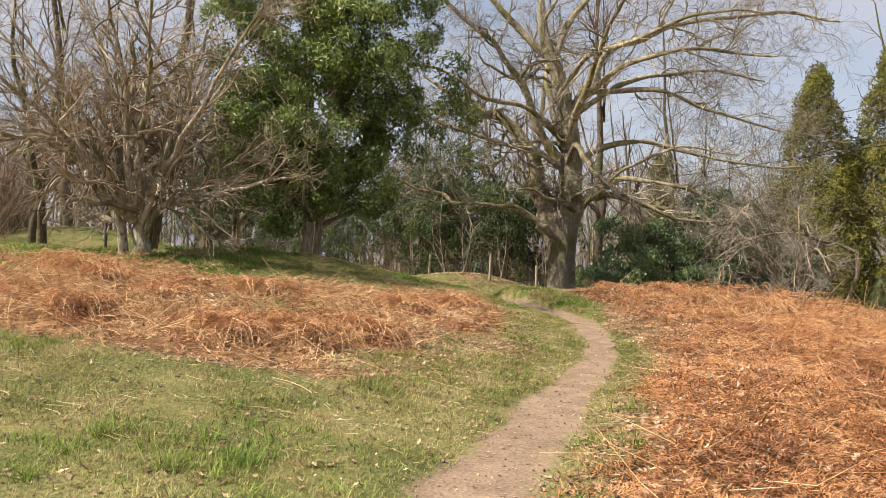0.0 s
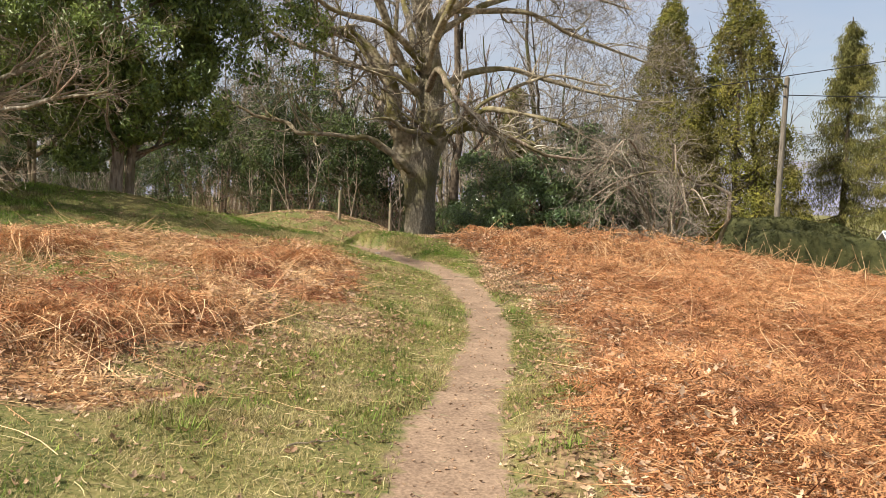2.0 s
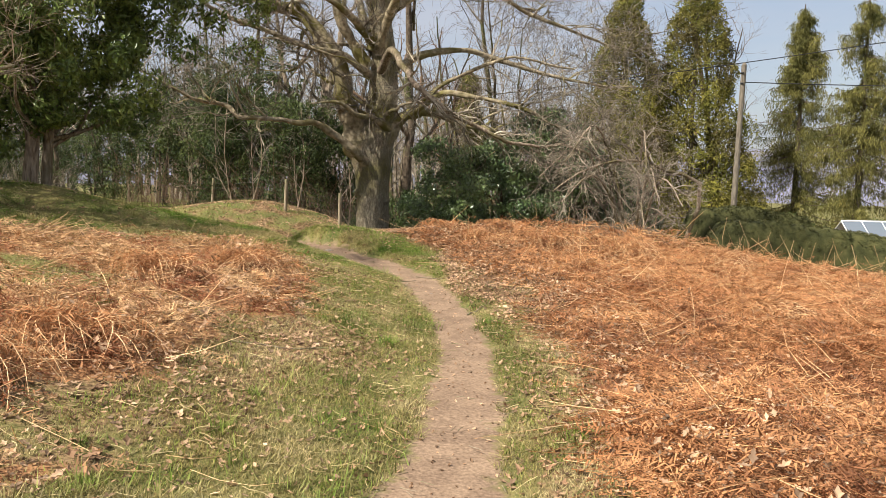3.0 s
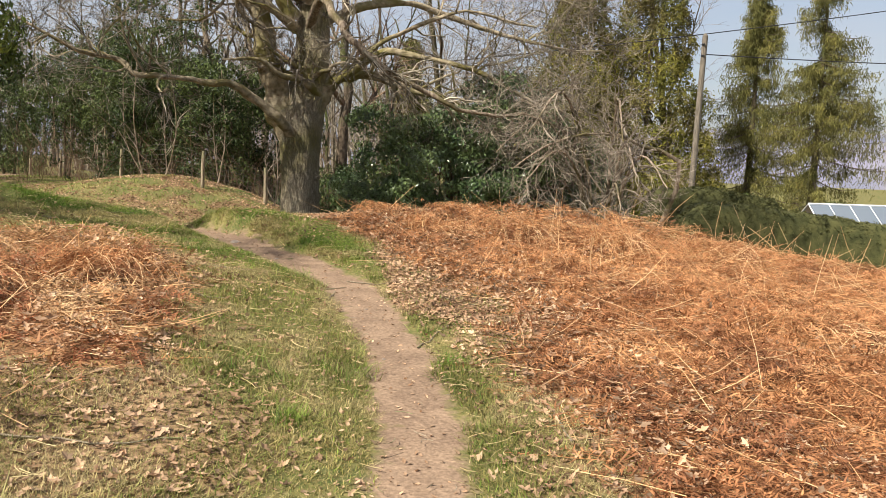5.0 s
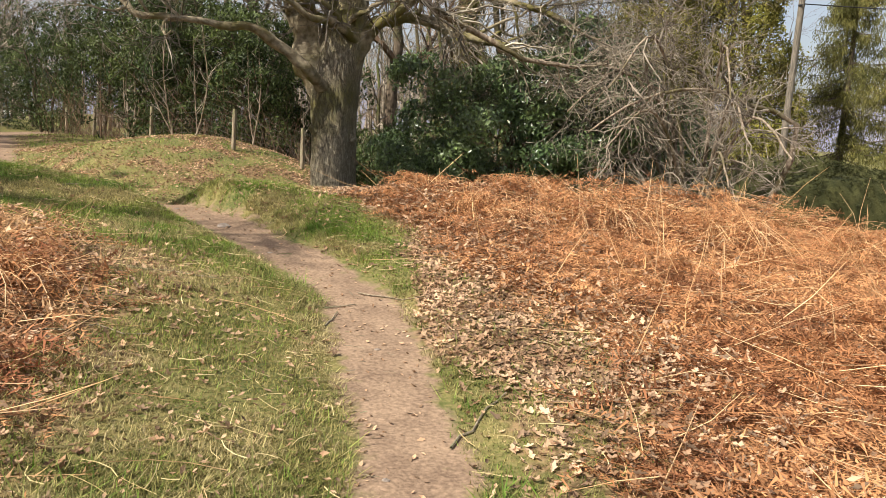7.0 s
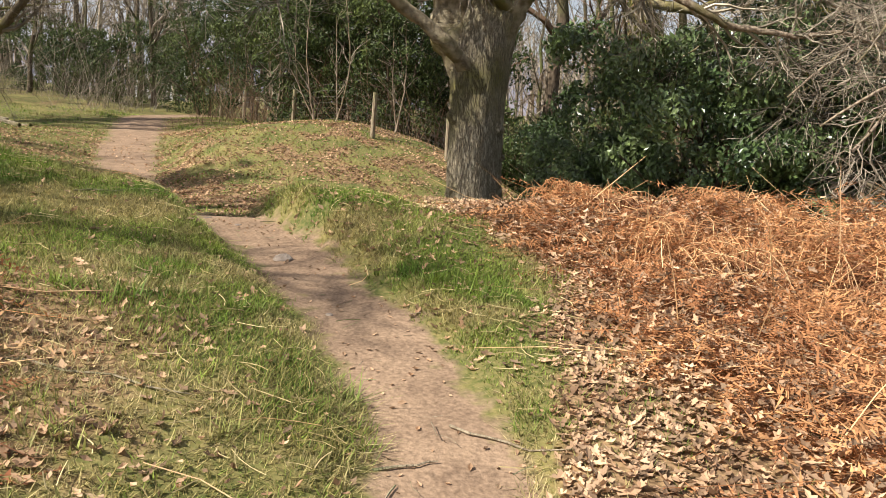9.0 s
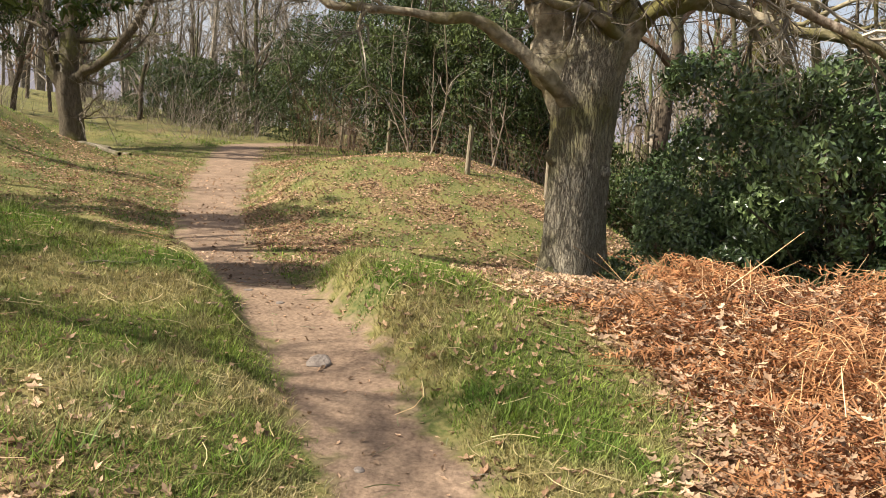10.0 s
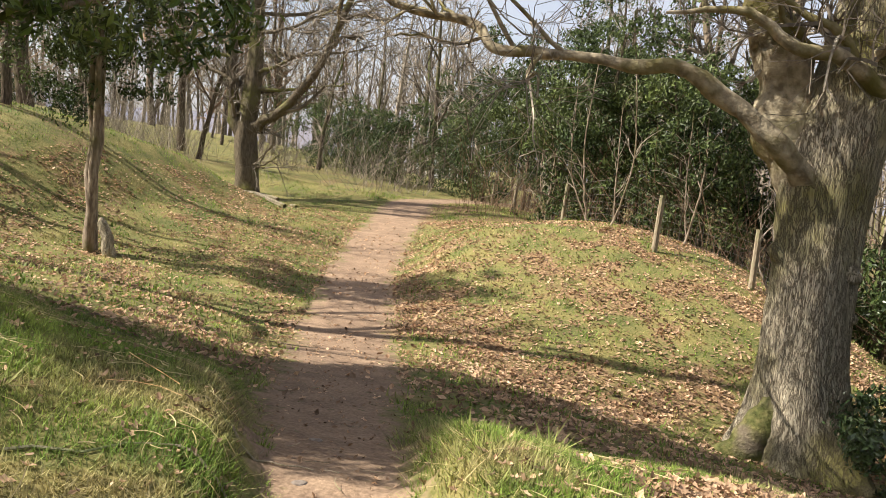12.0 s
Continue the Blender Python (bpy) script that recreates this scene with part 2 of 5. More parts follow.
def part(name, bm, material, parent=None, label="", smooth=False):
    me = bpy.data.meshes.new(name)
    bm.to_mesh(me)
    bm.free()
    me.materials.append(material)
    if smooth:
        me.polygons.foreach_set("use_smooth", np.full(len(me.polygons), True))
    ob = new(name, me)
    if parent:
        ob.parent = parent
    if label:
        ob["label"] = label
    return ob


def root(name, x, y, z, label, category, group="", kind="", turn=0.0):
    ob = new(name)
    ob.matrix_world = pose(x, y, z, 0, 0, turn)
    return tagged(ob, label, category, group, kind)


def unit(v):
    return v / np.maximum(np.linalg.norm(v, axis=-1, keepdims=True), 1e-9)


def tubes(P, R, sides):
    """Tubes along polylines P (B, n, 3) with radii R (B, n): vertices and quads."""
    B, n, _ = P.shape
    T = unit(np.gradient(P, axis=1))
    ref = np.where(np.abs(T[:, :1, 2:3]) > 0.9, np.array([1.0, 0, 0]), np.array([0, 0, 1.0]))
    U = unit(np.cross(T, np.broadcast_to(ref, T.shape)))
    V = np.cross(T, U)
    a = np.arange(sides) * 2 * np.pi / sides
    ring = U[:, :, None] * np.cos(a)[:, None] + V[:, :, None] * np.sin(a)[:, None]
    verts = (P[:, :, None] + ring * R[:, :, None, None]).reshape(-1, 3)
    b, i, s = np.meshgrid(np.arange(B), np.arange(n - 1), np.arange(sides), indexing="ij")
    o, s2 = (b * n + i) * sides, (s + 1) % sides
    return verts, np.stack([o + s, o + s2, o + sides + s2, o + sides + s], -1).reshape(-1, 4)


def joined(pieces):
    vs, fs, o = [], [], 0
    for v, f in pieces:
        vs.append(v)
        fs.append(f + o)
        o += len(v)
    return np.concatenate(vs), np.concatenate(fs)


def shoots(P, R, count, length, spread, n=5, wild=0.25, up=0.0, t0=0.25, t1=1.0, thin=0.55):
    """Side shoots on every polyline of P: count each, bending at random."""
    B, m, _ = P.shape
    t = np.sort(rng.uniform(t0, t1, (B, count)), 1).ravel() * (m - 1)
    who = np.repeat(np.arange(B), count)
    i = np.minimum(t.astype(int), m - 2)
    f = (t - i)[:, None]
    at = P[who, i] * (1 - f) + P[who, i + 1] * f
    rad = (R[who, i] * (1 - f[:, 0]) + R[who, i + 1] * f[:, 0]) * thin
    tan = unit(P[who, i + 1] - P[who, i])
    side = unit(np.cross(tan, rng.normal(size=tan.shape)))
    ang = rng.uniform(spread[0], spread[1], len(at))[:, None]
    d = tan * np.cos(ang) + side * np.sin(ang)
    ln = rng.uniform(0.6, 1.25, len(at)) * length * (1 - 0.45 * (t / (m - 1)))
    pts = [at]
    for _ in range(n - 1):
        d = unit(d + rng.normal(size=d.shape) * wild + np.array([0, 0, up]))
        pts.append(pts[-1] + d * (ln / (n - 1))[:, None])
    Q = np.stack(pts, 1)
    return Q, rad[:, None] * np.linspace(1, 0.35, n)[None]


def limb(points, r0, r1, n=14, rough=0.0):
    """A smooth polyline through a few points, with a taper."""
    p = np.array(points, float)
    t = np.linspace(0, len(p) - 1, n)
    q = np.concatenate([[2 * p[0] - p[1]], p, [2 * p[-1] - p[-2]]])
    i = np.minimum(t.astype(int), len(p) - 2)
    f = (t - i)[:, None]
    a, b, c, d = q[i], q[i + 1], q[i + 2], q[i + 3]
    P = 0.5 * (2 * b + (c - a) * f + (2 * a - 5 * b + 4 * c - d) * f**2 + (3 * b - a - 3 * c + d) * f**3)
    P[1:-1] += rng.normal(size=(n - 2, 3)) * rough
    if isinstance(r0, (list, tuple)):
        return P, np.interp(t, np.arange(len(p)), r0)
    return P, r0 + (r1 - r0) * np.linspace(0, 1, n) ** 0.8


def leaves(centres, size, aspect=0.5, fold=0.25):
    """A folded four-cornered leaf at each centre, turned at random."""
    n = len(centres)
    d = unit(rng.normal(size=(n, 3)))
    w = unit(np.cross(d, rng.normal(size=(n, 3))))
    u = np.cross(d, w)
    s = (size * rng.uniform(0.6, 1.35, n))[:, None]
    v = np.stack([centres - d * s, centres + w * s * aspect + u * s * fold, centres + d * s, centres - w * s * aspect + u * s * fold], 1)
    k = np.arange(n)[:, None] * 4
    return v.reshape(-1, 3), np.concatenate([k + [0, 1, 2], k + [0, 2, 3]])


# ---- ground ----
PATH = np.array([(-0.9, -12), (-0.5, -3), (-0.25, 0), (0.0, 3), (0.25, 5), (0.62, 6), (1.15, 7.9), (1.75, 9.5), (2.2, 11), (2.55, 13), (2.68, 15), (2.34, 16.3), (1.62, 17.8),
                 (1.0, 19), (0.3, 20.5), (-1.5, 25), (-3.3, 29.7), (-4.8, 34.5), (-6.6, 42), (-5.8, 48), (-2, 62)], float)
PATH_Z = np.array([-0.2, -0.05, 0.0, 0.05, 0.1, 0.12, 0.15, 0.17, 0.2, 0.25, 0.34, 0.44, 0.56, 0.58, 0.3, -0.35, -0.4, -0.2, 0.40, 0.35, -0.2])
PATH_W = np.array([0.5, 0.5, 0.45, 0.40, 0.36, 0.34, 0.31, 0.27, 0.25, 0.26, 0.28, 0.30, 0.29, 0.33, 0.48, 0.64, 0.64, 0.75, 0.8, 0.8, 0.8])


def path_x(y):
    return np.interp(y, PATH[:, 1], PATH[:, 0])


def smooth(a, b, x):
    t = np.clip((x - a) / (b - a), 0, 1)
    return t * t * (3 - 2 * t)


def wob(x, y, s, seed=0.0):
    """A cheap smooth wobble in -1..1."""
    return (np.sin(x * s * 1.3 + seed + 1.7 * np.sin(y * s * 0.7 + seed)) + np.sin(y * s * 1.1 - seed * 2 + 1.3 * np.sin(x * s * 0.9)) + np.sin((x + y) * s * 0.53 + seed * 3)) / 3


def path_d(x, y):
    """Distance from the path's middle line, over its half width there."""
    px = path_x(y)
    dx = np.gradient(PATH[:, 0], PATH[:, 1])
    lean = np.interp(y, PATH[:, 1], dx)
    return (x - px) / np.sqrt(1 + lean**2), np.interp(y, PATH[:, 1], PATH_W)


def height(x, y):
    x, y = np.asarray(x, float), np.asarray(y, float)
    base = np.interp(y, PATH[:, 1], PATH_Z) * smooth(-40, -10, y)
    base = (base + np.interp(y - 0.5, PATH[:, 1], PATH_Z) + np.interp(y + 0.5, PATH[:, 1], PATH_Z)) / 3
    d, w = path_d(x, y)
    near = np.exp(-((y - 10) / 14) ** 2)
    left = np.clip(path_x(y) - 0.6 - x, 0, None)
    right = np.clip(x - path_x(y) - 0.6, 0, None)
    rise = 0.125 * (1 - 0.35 * smooth(16, 24, y))
    g = base + rise * 12 * np.tanh(left / 12) + 1.6 * smooth(12, 30, left) - 0.03 * np.minimum(right, 7)
    g -= 2.3 * smooth(7, 17, right) * smooth(-2, 6, y) * (1 - smooth(60, 110, y))
    # ridge that the path cuts through, and the hollow behind it
    g += 0.27 * np.exp(-((y - 18.9 - 0.04 * x) / 1.3) ** 2) * smooth(-9, -3, x) * (1 - smooth(6, 11, x))
    g -= 0.45 * np.exp(-(((x - 4.5) / 3.2) ** 2 + ((y - 24.6) / 3.0) ** 2)) + 0.5 * smooth(20, 23, y) * smooth(3, 8, x) * (1 - smooth(40, 60, y))
    g += 1.25 * np.exp(-(((x + 13.5) / 5.0) ** 2 + ((y - 29.5) / 6.5) ** 2))
    # mound towards the fence
    g += 1.22 * np.exp(-(((x - 0.8) / 4.4) ** 2 + ((y - 33.3) / 4.4) ** 2)) + 0.12 * np.exp(-(((x + 2.6) / 2.6) ** 2 + ((y - 41.0) / 4.0) ** 2))
    # eroded bank up to the left
    g += 0.85 * smooth(-8.3, -11.3, x + 0.5 * wob(x, y, 0.9, 2.0)) * smooth(25, 30, y) * (1 - smooth(35, 39, y))
    g -= 0.62 * np.exp(-(((x + 11.5) / 3.5) ** 2 + ((y - 39.4) / 4.5) ** 2)) + 0.28 * np.exp(-(((x + 6.8) / 2.0) ** 2 + ((y - 26.9) / 2.5) ** 2))
    # bank under the hawthorn and the holly
    g += 0.34 * np.exp(-(((x + 4.8) / 3.0) ** 2 + ((y - 19.4) / 2.0) ** 2))
    g += 0.07 * wob(x, y, 0.8) + 0.025 * wob(x, y, 3.1, 2.0) + 0.008 * wob(x, y, 7.0, 4.0)
    # the land falls away to a valley and rises again far off
    r = np.hypot(x, y - 20)
    g -= 9.0 * smooth(45, 160, r)
    c = np.exp(-np.clip(np.abs(d) - w, 0, None) ** 2 / (0.14 + 0.7 * smooth(20, 24, y)) ** 2)
    z = np.interp(y, PATH[:, 1], PATH_Z) - 0.04 + 0.006 * wob(x, y, 4.0, 1.0)
    fade = 1 - smooth(54, 62, y)
    return g * (1 - c * fade) + np.minimum(z, g + 0.02) * c * fade


def fern_zone(x, y):
    d = x - path_x(y)
    e = 0.25 * wob(x, y, 1.6, 3.0)
    r = smooth(0.75, 1.25, d + e - 0.5 * smooth(15.8, 17.5, y) - 0.25 * smooth(11, 14, y) - 0.2 * smooth(17.4, 19, y)) * (1 - smooth(18.2, 19.4, y + e - 0.12 * (x - 4))) * (1 - smooth(12.5, 14.5, x + 4 * e)) * smooth(-6, 0, y)
    l = smooth(1.5, 2.0, -d + e - 0.4 * smooth(8.6, 7.6, y)) * smooth(7.3, 8.2, y + e + 0.02 * x) * (1 - smooth(15.6, 16.6, y + e + 1.5 * smooth(-2, -5, x))) * smooth(-13, -10, x + 4 * e)
    bare = np.maximum(smooth(0.26, 0.48, wob(x, y, 1.15, 0.6) + 0.3 * wob(x, y, 3.7, 1.1)), np.exp(-(((x + 3.9) / 0.9) ** 2 + ((y - 10.8) / 0.7) ** 2)))
    return np.maximum(r, l * (1 - bare))


def leaf_bank(x, y):
    """The drift of oak leaves between the path and the bracken."""
    d = x - np.interp(y, (4, 9, 12, 14.7, 16, 17.1, 18.1, 18.5, 19.3, 20), (1.25, 2.3, 2.85, 2.85, 2.95, 3.35, 3.1, 2.35, 2.4, 3.0)) + 0.22 * wob(x, y, 2.6, 1.0) + 0.12 * wob(x, y, 7.0, 3.0)
    return smooth(0.0, 0.3, d) * (1 - smooth(0.9, 1.9 + 1.5 * smooth(16.5, 18, y), d)) * (0.2 + 0.8 * smooth(11.5, 14.5, y)) * smooth(1, 3, y) * (1 - smooth(19.2, 19.8, y))


def litter_zone(x, y):
    d = x - path_x(y)
    far = smooth(20.3, 21.5, y + 0.3 * wob(x, y, 1.0)) * (0.20 + 0.48 * smooth(-0.35, 0.35, 0.8 * wob(x, y, 1.3, 5.0) + 0.7 * wob(x, y, 3.9, 1.0)) + 0.25 * wob(x, y, 4.3, 2.0)) * (1 - smooth(60, 70, y)) * (1 - 0.35 * smooth(0.5, -1.5, d))
    side = smooth(0.25, 0.6, d) * (1 - smooth(1.6, 2.4, d)) * (1 - smooth(13.5, 15.5, y)) * 0.6
    left = smooth(-3.4, -2.2, d) * (1 - smooth(-1.5, -0.7, d + 0.4 * wob(x, y, 1.9, 6.0))) * smooth(7.0, 9.5, y) * (1 - smooth(15.5, 17.5, y)) * 0.75
    oak = np.exp(-(((x - 3.4) / 1.6) ** 2 + ((y - 18.6) / 0.9) ** 2)) * 0.8
    fz = fern_zone(x, y)
    return np.clip(np.maximum.reduce([far, leaf_bank(x, y), side, left, oak, 3.4 * fz * (1 - fz), np.exp(-(((x - 0.8) / 0.55) ** 2 + ((y - 15.5) / 0.8) ** 2))]), 0, 1)


def stretch_axis(lo, hi, step, far):
    out = np.arange(lo, hi, step)
    a, s = [], step
    while (a[-1] if a else 0) < far:
        s *= 1.16
        a.append((a[-1] if a else 0) + s)
    a = np.array(a)
    return np.concatenate([(lo - a)[::-1], out, out[-1] + a])


gx, gy = stretch_axis(-9, 12, 0.13, 1800), stretch_axis(-3, 34, 0.13, 1800)
X, Y = np.meshgrid(gx, gy, indexing="ij")
Z = height(X, Y)
ny = len(gy)
i, j = np.meshgrid(np.arange(len(gx) - 1), np.arange(ny - 1), indexing="ij")
o = (i * ny + j).ravel()
ground = mesh("ground", np.stack([X, Y, Z], -1).reshape(-1, 3), np.stack([o, o + ny, o + ny + 1, o + 1], -1), GROUND, smooth=True)
tagged(ground, "grassy heath with a trodden dirt path and leaf litter", "ground", kind="structure")
D, WD = path_d(X, Y)
for key, field in (("soil", np.clip(1.25 - np.abs(D) / WD * 0.75 + 0.16 * wob(X, Y, 4.0, 1.0) + 0.14 * wob(X, Y, 11.0, 2.0), 0, 1) * (Y < 60)), ("fern", fern_zone(X, Y)), ("litter", litter_zone(X, Y))):
    at = ground.data.attributes.new(key, "FLOAT", "POINT")
    at.data.foreach_set("value", field.ravel().astype(np.float32))


def drop(x, y):
    return np.stack([x, y, height(x, y)], -1)


# distant hills; the haze of distance is put into their blue-grey colour
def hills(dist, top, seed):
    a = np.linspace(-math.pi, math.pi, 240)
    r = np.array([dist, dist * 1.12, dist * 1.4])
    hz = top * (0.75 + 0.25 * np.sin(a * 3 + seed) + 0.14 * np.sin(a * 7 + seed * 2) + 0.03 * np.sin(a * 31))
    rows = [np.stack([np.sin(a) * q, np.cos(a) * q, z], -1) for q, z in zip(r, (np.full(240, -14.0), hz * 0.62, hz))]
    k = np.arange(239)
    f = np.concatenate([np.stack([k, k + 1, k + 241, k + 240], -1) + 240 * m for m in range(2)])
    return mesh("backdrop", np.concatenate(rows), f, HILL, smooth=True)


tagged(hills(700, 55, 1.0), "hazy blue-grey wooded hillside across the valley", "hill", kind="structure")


# ---- trees ----
def bare_tree(name, base, stems, label, bark, twigbark, levels, group="", sides=9, flare=0.0, category="tree", boughs=False):
    """stems: (points, r0, r1). levels: rows of (count, length, spread, points, wildness, up, first)."""
    t = root(name, *base, label, category, group)
    main, limbs, grown = [], [], []
    for k, (pts, r0, r1) in enumerate(stems):
        rm = max(r0) if isinstance(r0, (list, tuple)) else r0
        n, sd = (64, 32) if rm > 0.3 else (48, 14) if boughs else (16, sides)
        P, R = limb(pts, r0, r1, n, 0.0 if rm > 0.3 else 0.03 * rm if boughs else 0.2 * rm)
        if boughs and k:
            u = np.linspace(0, 1, n)[:, None] * len(pts)
            P = P + np.sin(u * np.array([3.1, 2.7, 3.6]) + k * np.array([1.0, 2.0, 3.0])) * 0.035 * np.minimum(u, 1) + np.sin(u * np.array([7.0, 8.0, 6.0]) + k) * 0.01 * np.minimum(u, 1)
            R = R * (1 + 0.08 * np.sin(u[:, 0] * 5 + k) + 0.05 * np.sin(u[:, 0] * 11 + 2 * k))
        if k == 0 and flare:
            R = R * (1 + flare * np.exp(-np.linspace(0, 1, n) * 24))
        v, f = tubes(P[None], R[None], sd)
        if rm > 0.3:
            nrm = unit(v - P[np.repeat(np.arange(n), sd)])
            ang = np.tile(np.arange(sd) * 2 * np.pi / sd, n)
            low = np.exp(-np.repeat(np.linspace(0, 1, n), sd) * 20) * flare
            lump = 0.07 * np.sin(ang * 2 + v[:, 2] * 1.3) + 0.055 * np.sin(ang * 5 - v[:, 2] * 1.1) + 0.02 * np.sin(ang * 9 + v[:, 2] * 2.7) + 0.35 * low * np.maximum(np.sin(ang * 5 + 0.6), 0) + rng.normal(size=len(v)) * 0.012
            v = v + nrm * (lump * np.repeat(R, sd))[:, None]
        elif boughs:
            nrm = unit(v - P[np.repeat(np.arange(n), sd)])
            ang = np.tile(np.arange(sd) * 2 * np.pi / sd, n)
            run = np.repeat(np.arange(n), sd)
            lump = 0.10 * np.sin(ang * 2 + run * 0.31 + k) + 0.08 * np.sin(ang * 3 - run * 0.55) + 0.05 * np.sin(ang * 5 + run * 0.2) + rng.normal(size=len(v)) * 0.035
            v = v + nrm * (lump * np.repeat(R, sd))[:, None]
        limbs.append(mesh("trunk" if k == 0 else "limb", v, f, LIMB if k and bark is BARK else bark, t, smooth=True))
        i16 = np.linspace(0, n - 1, 16).astype(int)
        main.append((P[i16], R[i16]))
    P = np.stack([p for p, _ in main])
    R = np.stack([r for _, r in main])
    made = []
    for k, (count, length, spread, n, wild, up, t0) in enumerate(levels):
        P, R = shoots(P, np.minimum(R, 0.13), count, length, spread, n, wild, up, t0, 1.0, 0.5 if k == 0 and boughs else 0.66 if k == 0 else 0.55)
        R = np.maximum(R, 0.0035 if boughs else 0.003)
        if k == 0 and boughs:
            for p, r in zip(P, R):
                mesh("bough", *tubes(p[None], r[None], 6), LIMB, limbs[len(grown) // count], smooth=True)
                grown.append(p)
        else:
            made.append(tubes(P, R, 5 if k == 0 else 3))
    mesh("crown", *joined(made), twigbark, t)
    return t, P


def lobes(n, centre, radii, count, size, shell, squash=0.8, cone=False):
    """Leaf places and facings on the outsides of many small boughs that make up a crown."""
    if cone:
        h = rng.beta(1.0, 1.15, count)
        a = rng.uniform(0, 2 * np.pi, count)
        q = np.minimum((1 - h) ** 0.75, 0.6 + 1.6 * h) * rng.uniform(shell, 1.06, count) * radii[0] * (1 + 0.1 * np.sin(a * 5 + h * 20))
        c = np.stack([np.cos(a) * q, np.sin(a) * q, h * radii[2]], -1)
        out = np.stack([np.cos(a), np.sin(a), np.full(count, 0.5)], -1)
        r = size * rng.uniform(0.6, 1.4, count) * (1.1 - 0.5 * h)
    else:
        out = unit(rng.normal(size=(count, 3)))
        q = rng.uniform(shell, 1.0, count) ** 0.6 * (1 + 0.2 * np.sin(out[:, 0] * 5 + out[:, 2] * 4 + radii[0]) + 0.12 * np.sin(out[:, 1] * 9))
        c = out * q[:, None] * np.array(radii)
        r = size * rng.uniform(0.45, 1.5, count)
    k = rng.choice(count, n, p=r**2 / (r**2).sum())
    d = unit(rng.normal(size=(n, 3)) + 0.75 * out[k] + np.array([0, 0, 0.35]))
    p = c[k] + d * (r[k] * rng.uniform(0.35, 1.0, n) ** 0.4)[:, None] * np.array([1, 1, squash]) + rng.normal(size=(n, 3)) * 0.12 * r[k][:, None]
    return p + np.array(centre), d


def facing(centres, nrm, size, aspect, droop=0.45):
    """Pointed folded leaves that face outward and hang a little."""
    n = len(centres)
    u = unit(nrm + rng.normal(size=(n, 3)) * 0.45)
    d = unit(np.cross(u, rng.normal(size=(n, 3))) - np.array([0, 0, droop]))
    w = unit(np.cross(d, u))
    u = np.cross(w, d)
    s = (size * rng.uniform(0.6, 1.35, n))[:, None]
    v = np.stack([centres - d * s, centres + w * s * aspect + u * s * 0.12, centres + d * s - u * s * 0.15, centres - w * s * aspect + u * s * 0.12], 1)
    k = np.arange(n)[:, None] * 4
    return v.reshape(-1, 3), np.concatenate([k + [0, 1, 2], k + [0, 2, 3]])


def evergreen(name, base, trunk, crown, label, leafmat, n, size, clumps, clump_size, bark=BARK_DARK, group="", category="tree", aspect=0.5, shell=0.7, squash=0.8, cone=False, stems=1, low=0.05, skirt=0.0):
    """trunk: (height, radius); crown: centre and radii from the base."""
    t = root(name, *base, label, category, group)
    for s in range(stems):
        dx, dy = (rng.normal(size=2) * (0.25 if low < 2 else 0.1) * (stems > 1))
        P, R = limb([(dx * 0.4, dy * 0.4, -0.3), (dx, dy, trunk[0] * 0.4), (dx * 2, dy * 2, trunk[0])], trunk[1], trunk[1] * 0.3, 10, 0.03)
        mesh("trunk", *tubes(P[None], R[None], 9), bark, t, smooth=True)
        Q, S = shoots(P[None], R[None], 26, max(crown[1][0], 0.5) * 0.95, (0.7, 1.5), 5, 0.2, 0.05, 0.65 if low > 2 else 0.2)
    tagged(mesh("branchwork", *tubes(Q, np.clip(S, 0.006, 0.05), 4), bark, t, smooth=True), kind="stuff")
    p, d = lobes(n, crown[0], crown[1], clumps, clump_size, shell, squash, cone)
    keep = p[:, 2] > low + skirt * smooth(1.1, 2.0, p[:, 0]) + 0.35 * np.sin(p[:, 0] * 2.3) * (low > 0.5)
    mesh("crown", *facing(p[keep], d[keep], size, aspect, 0.2 if cone else 0.45), leafmat, t)
    return t


def gz(x, y, sink=0.0):
    return float(height(x, y)) - sink


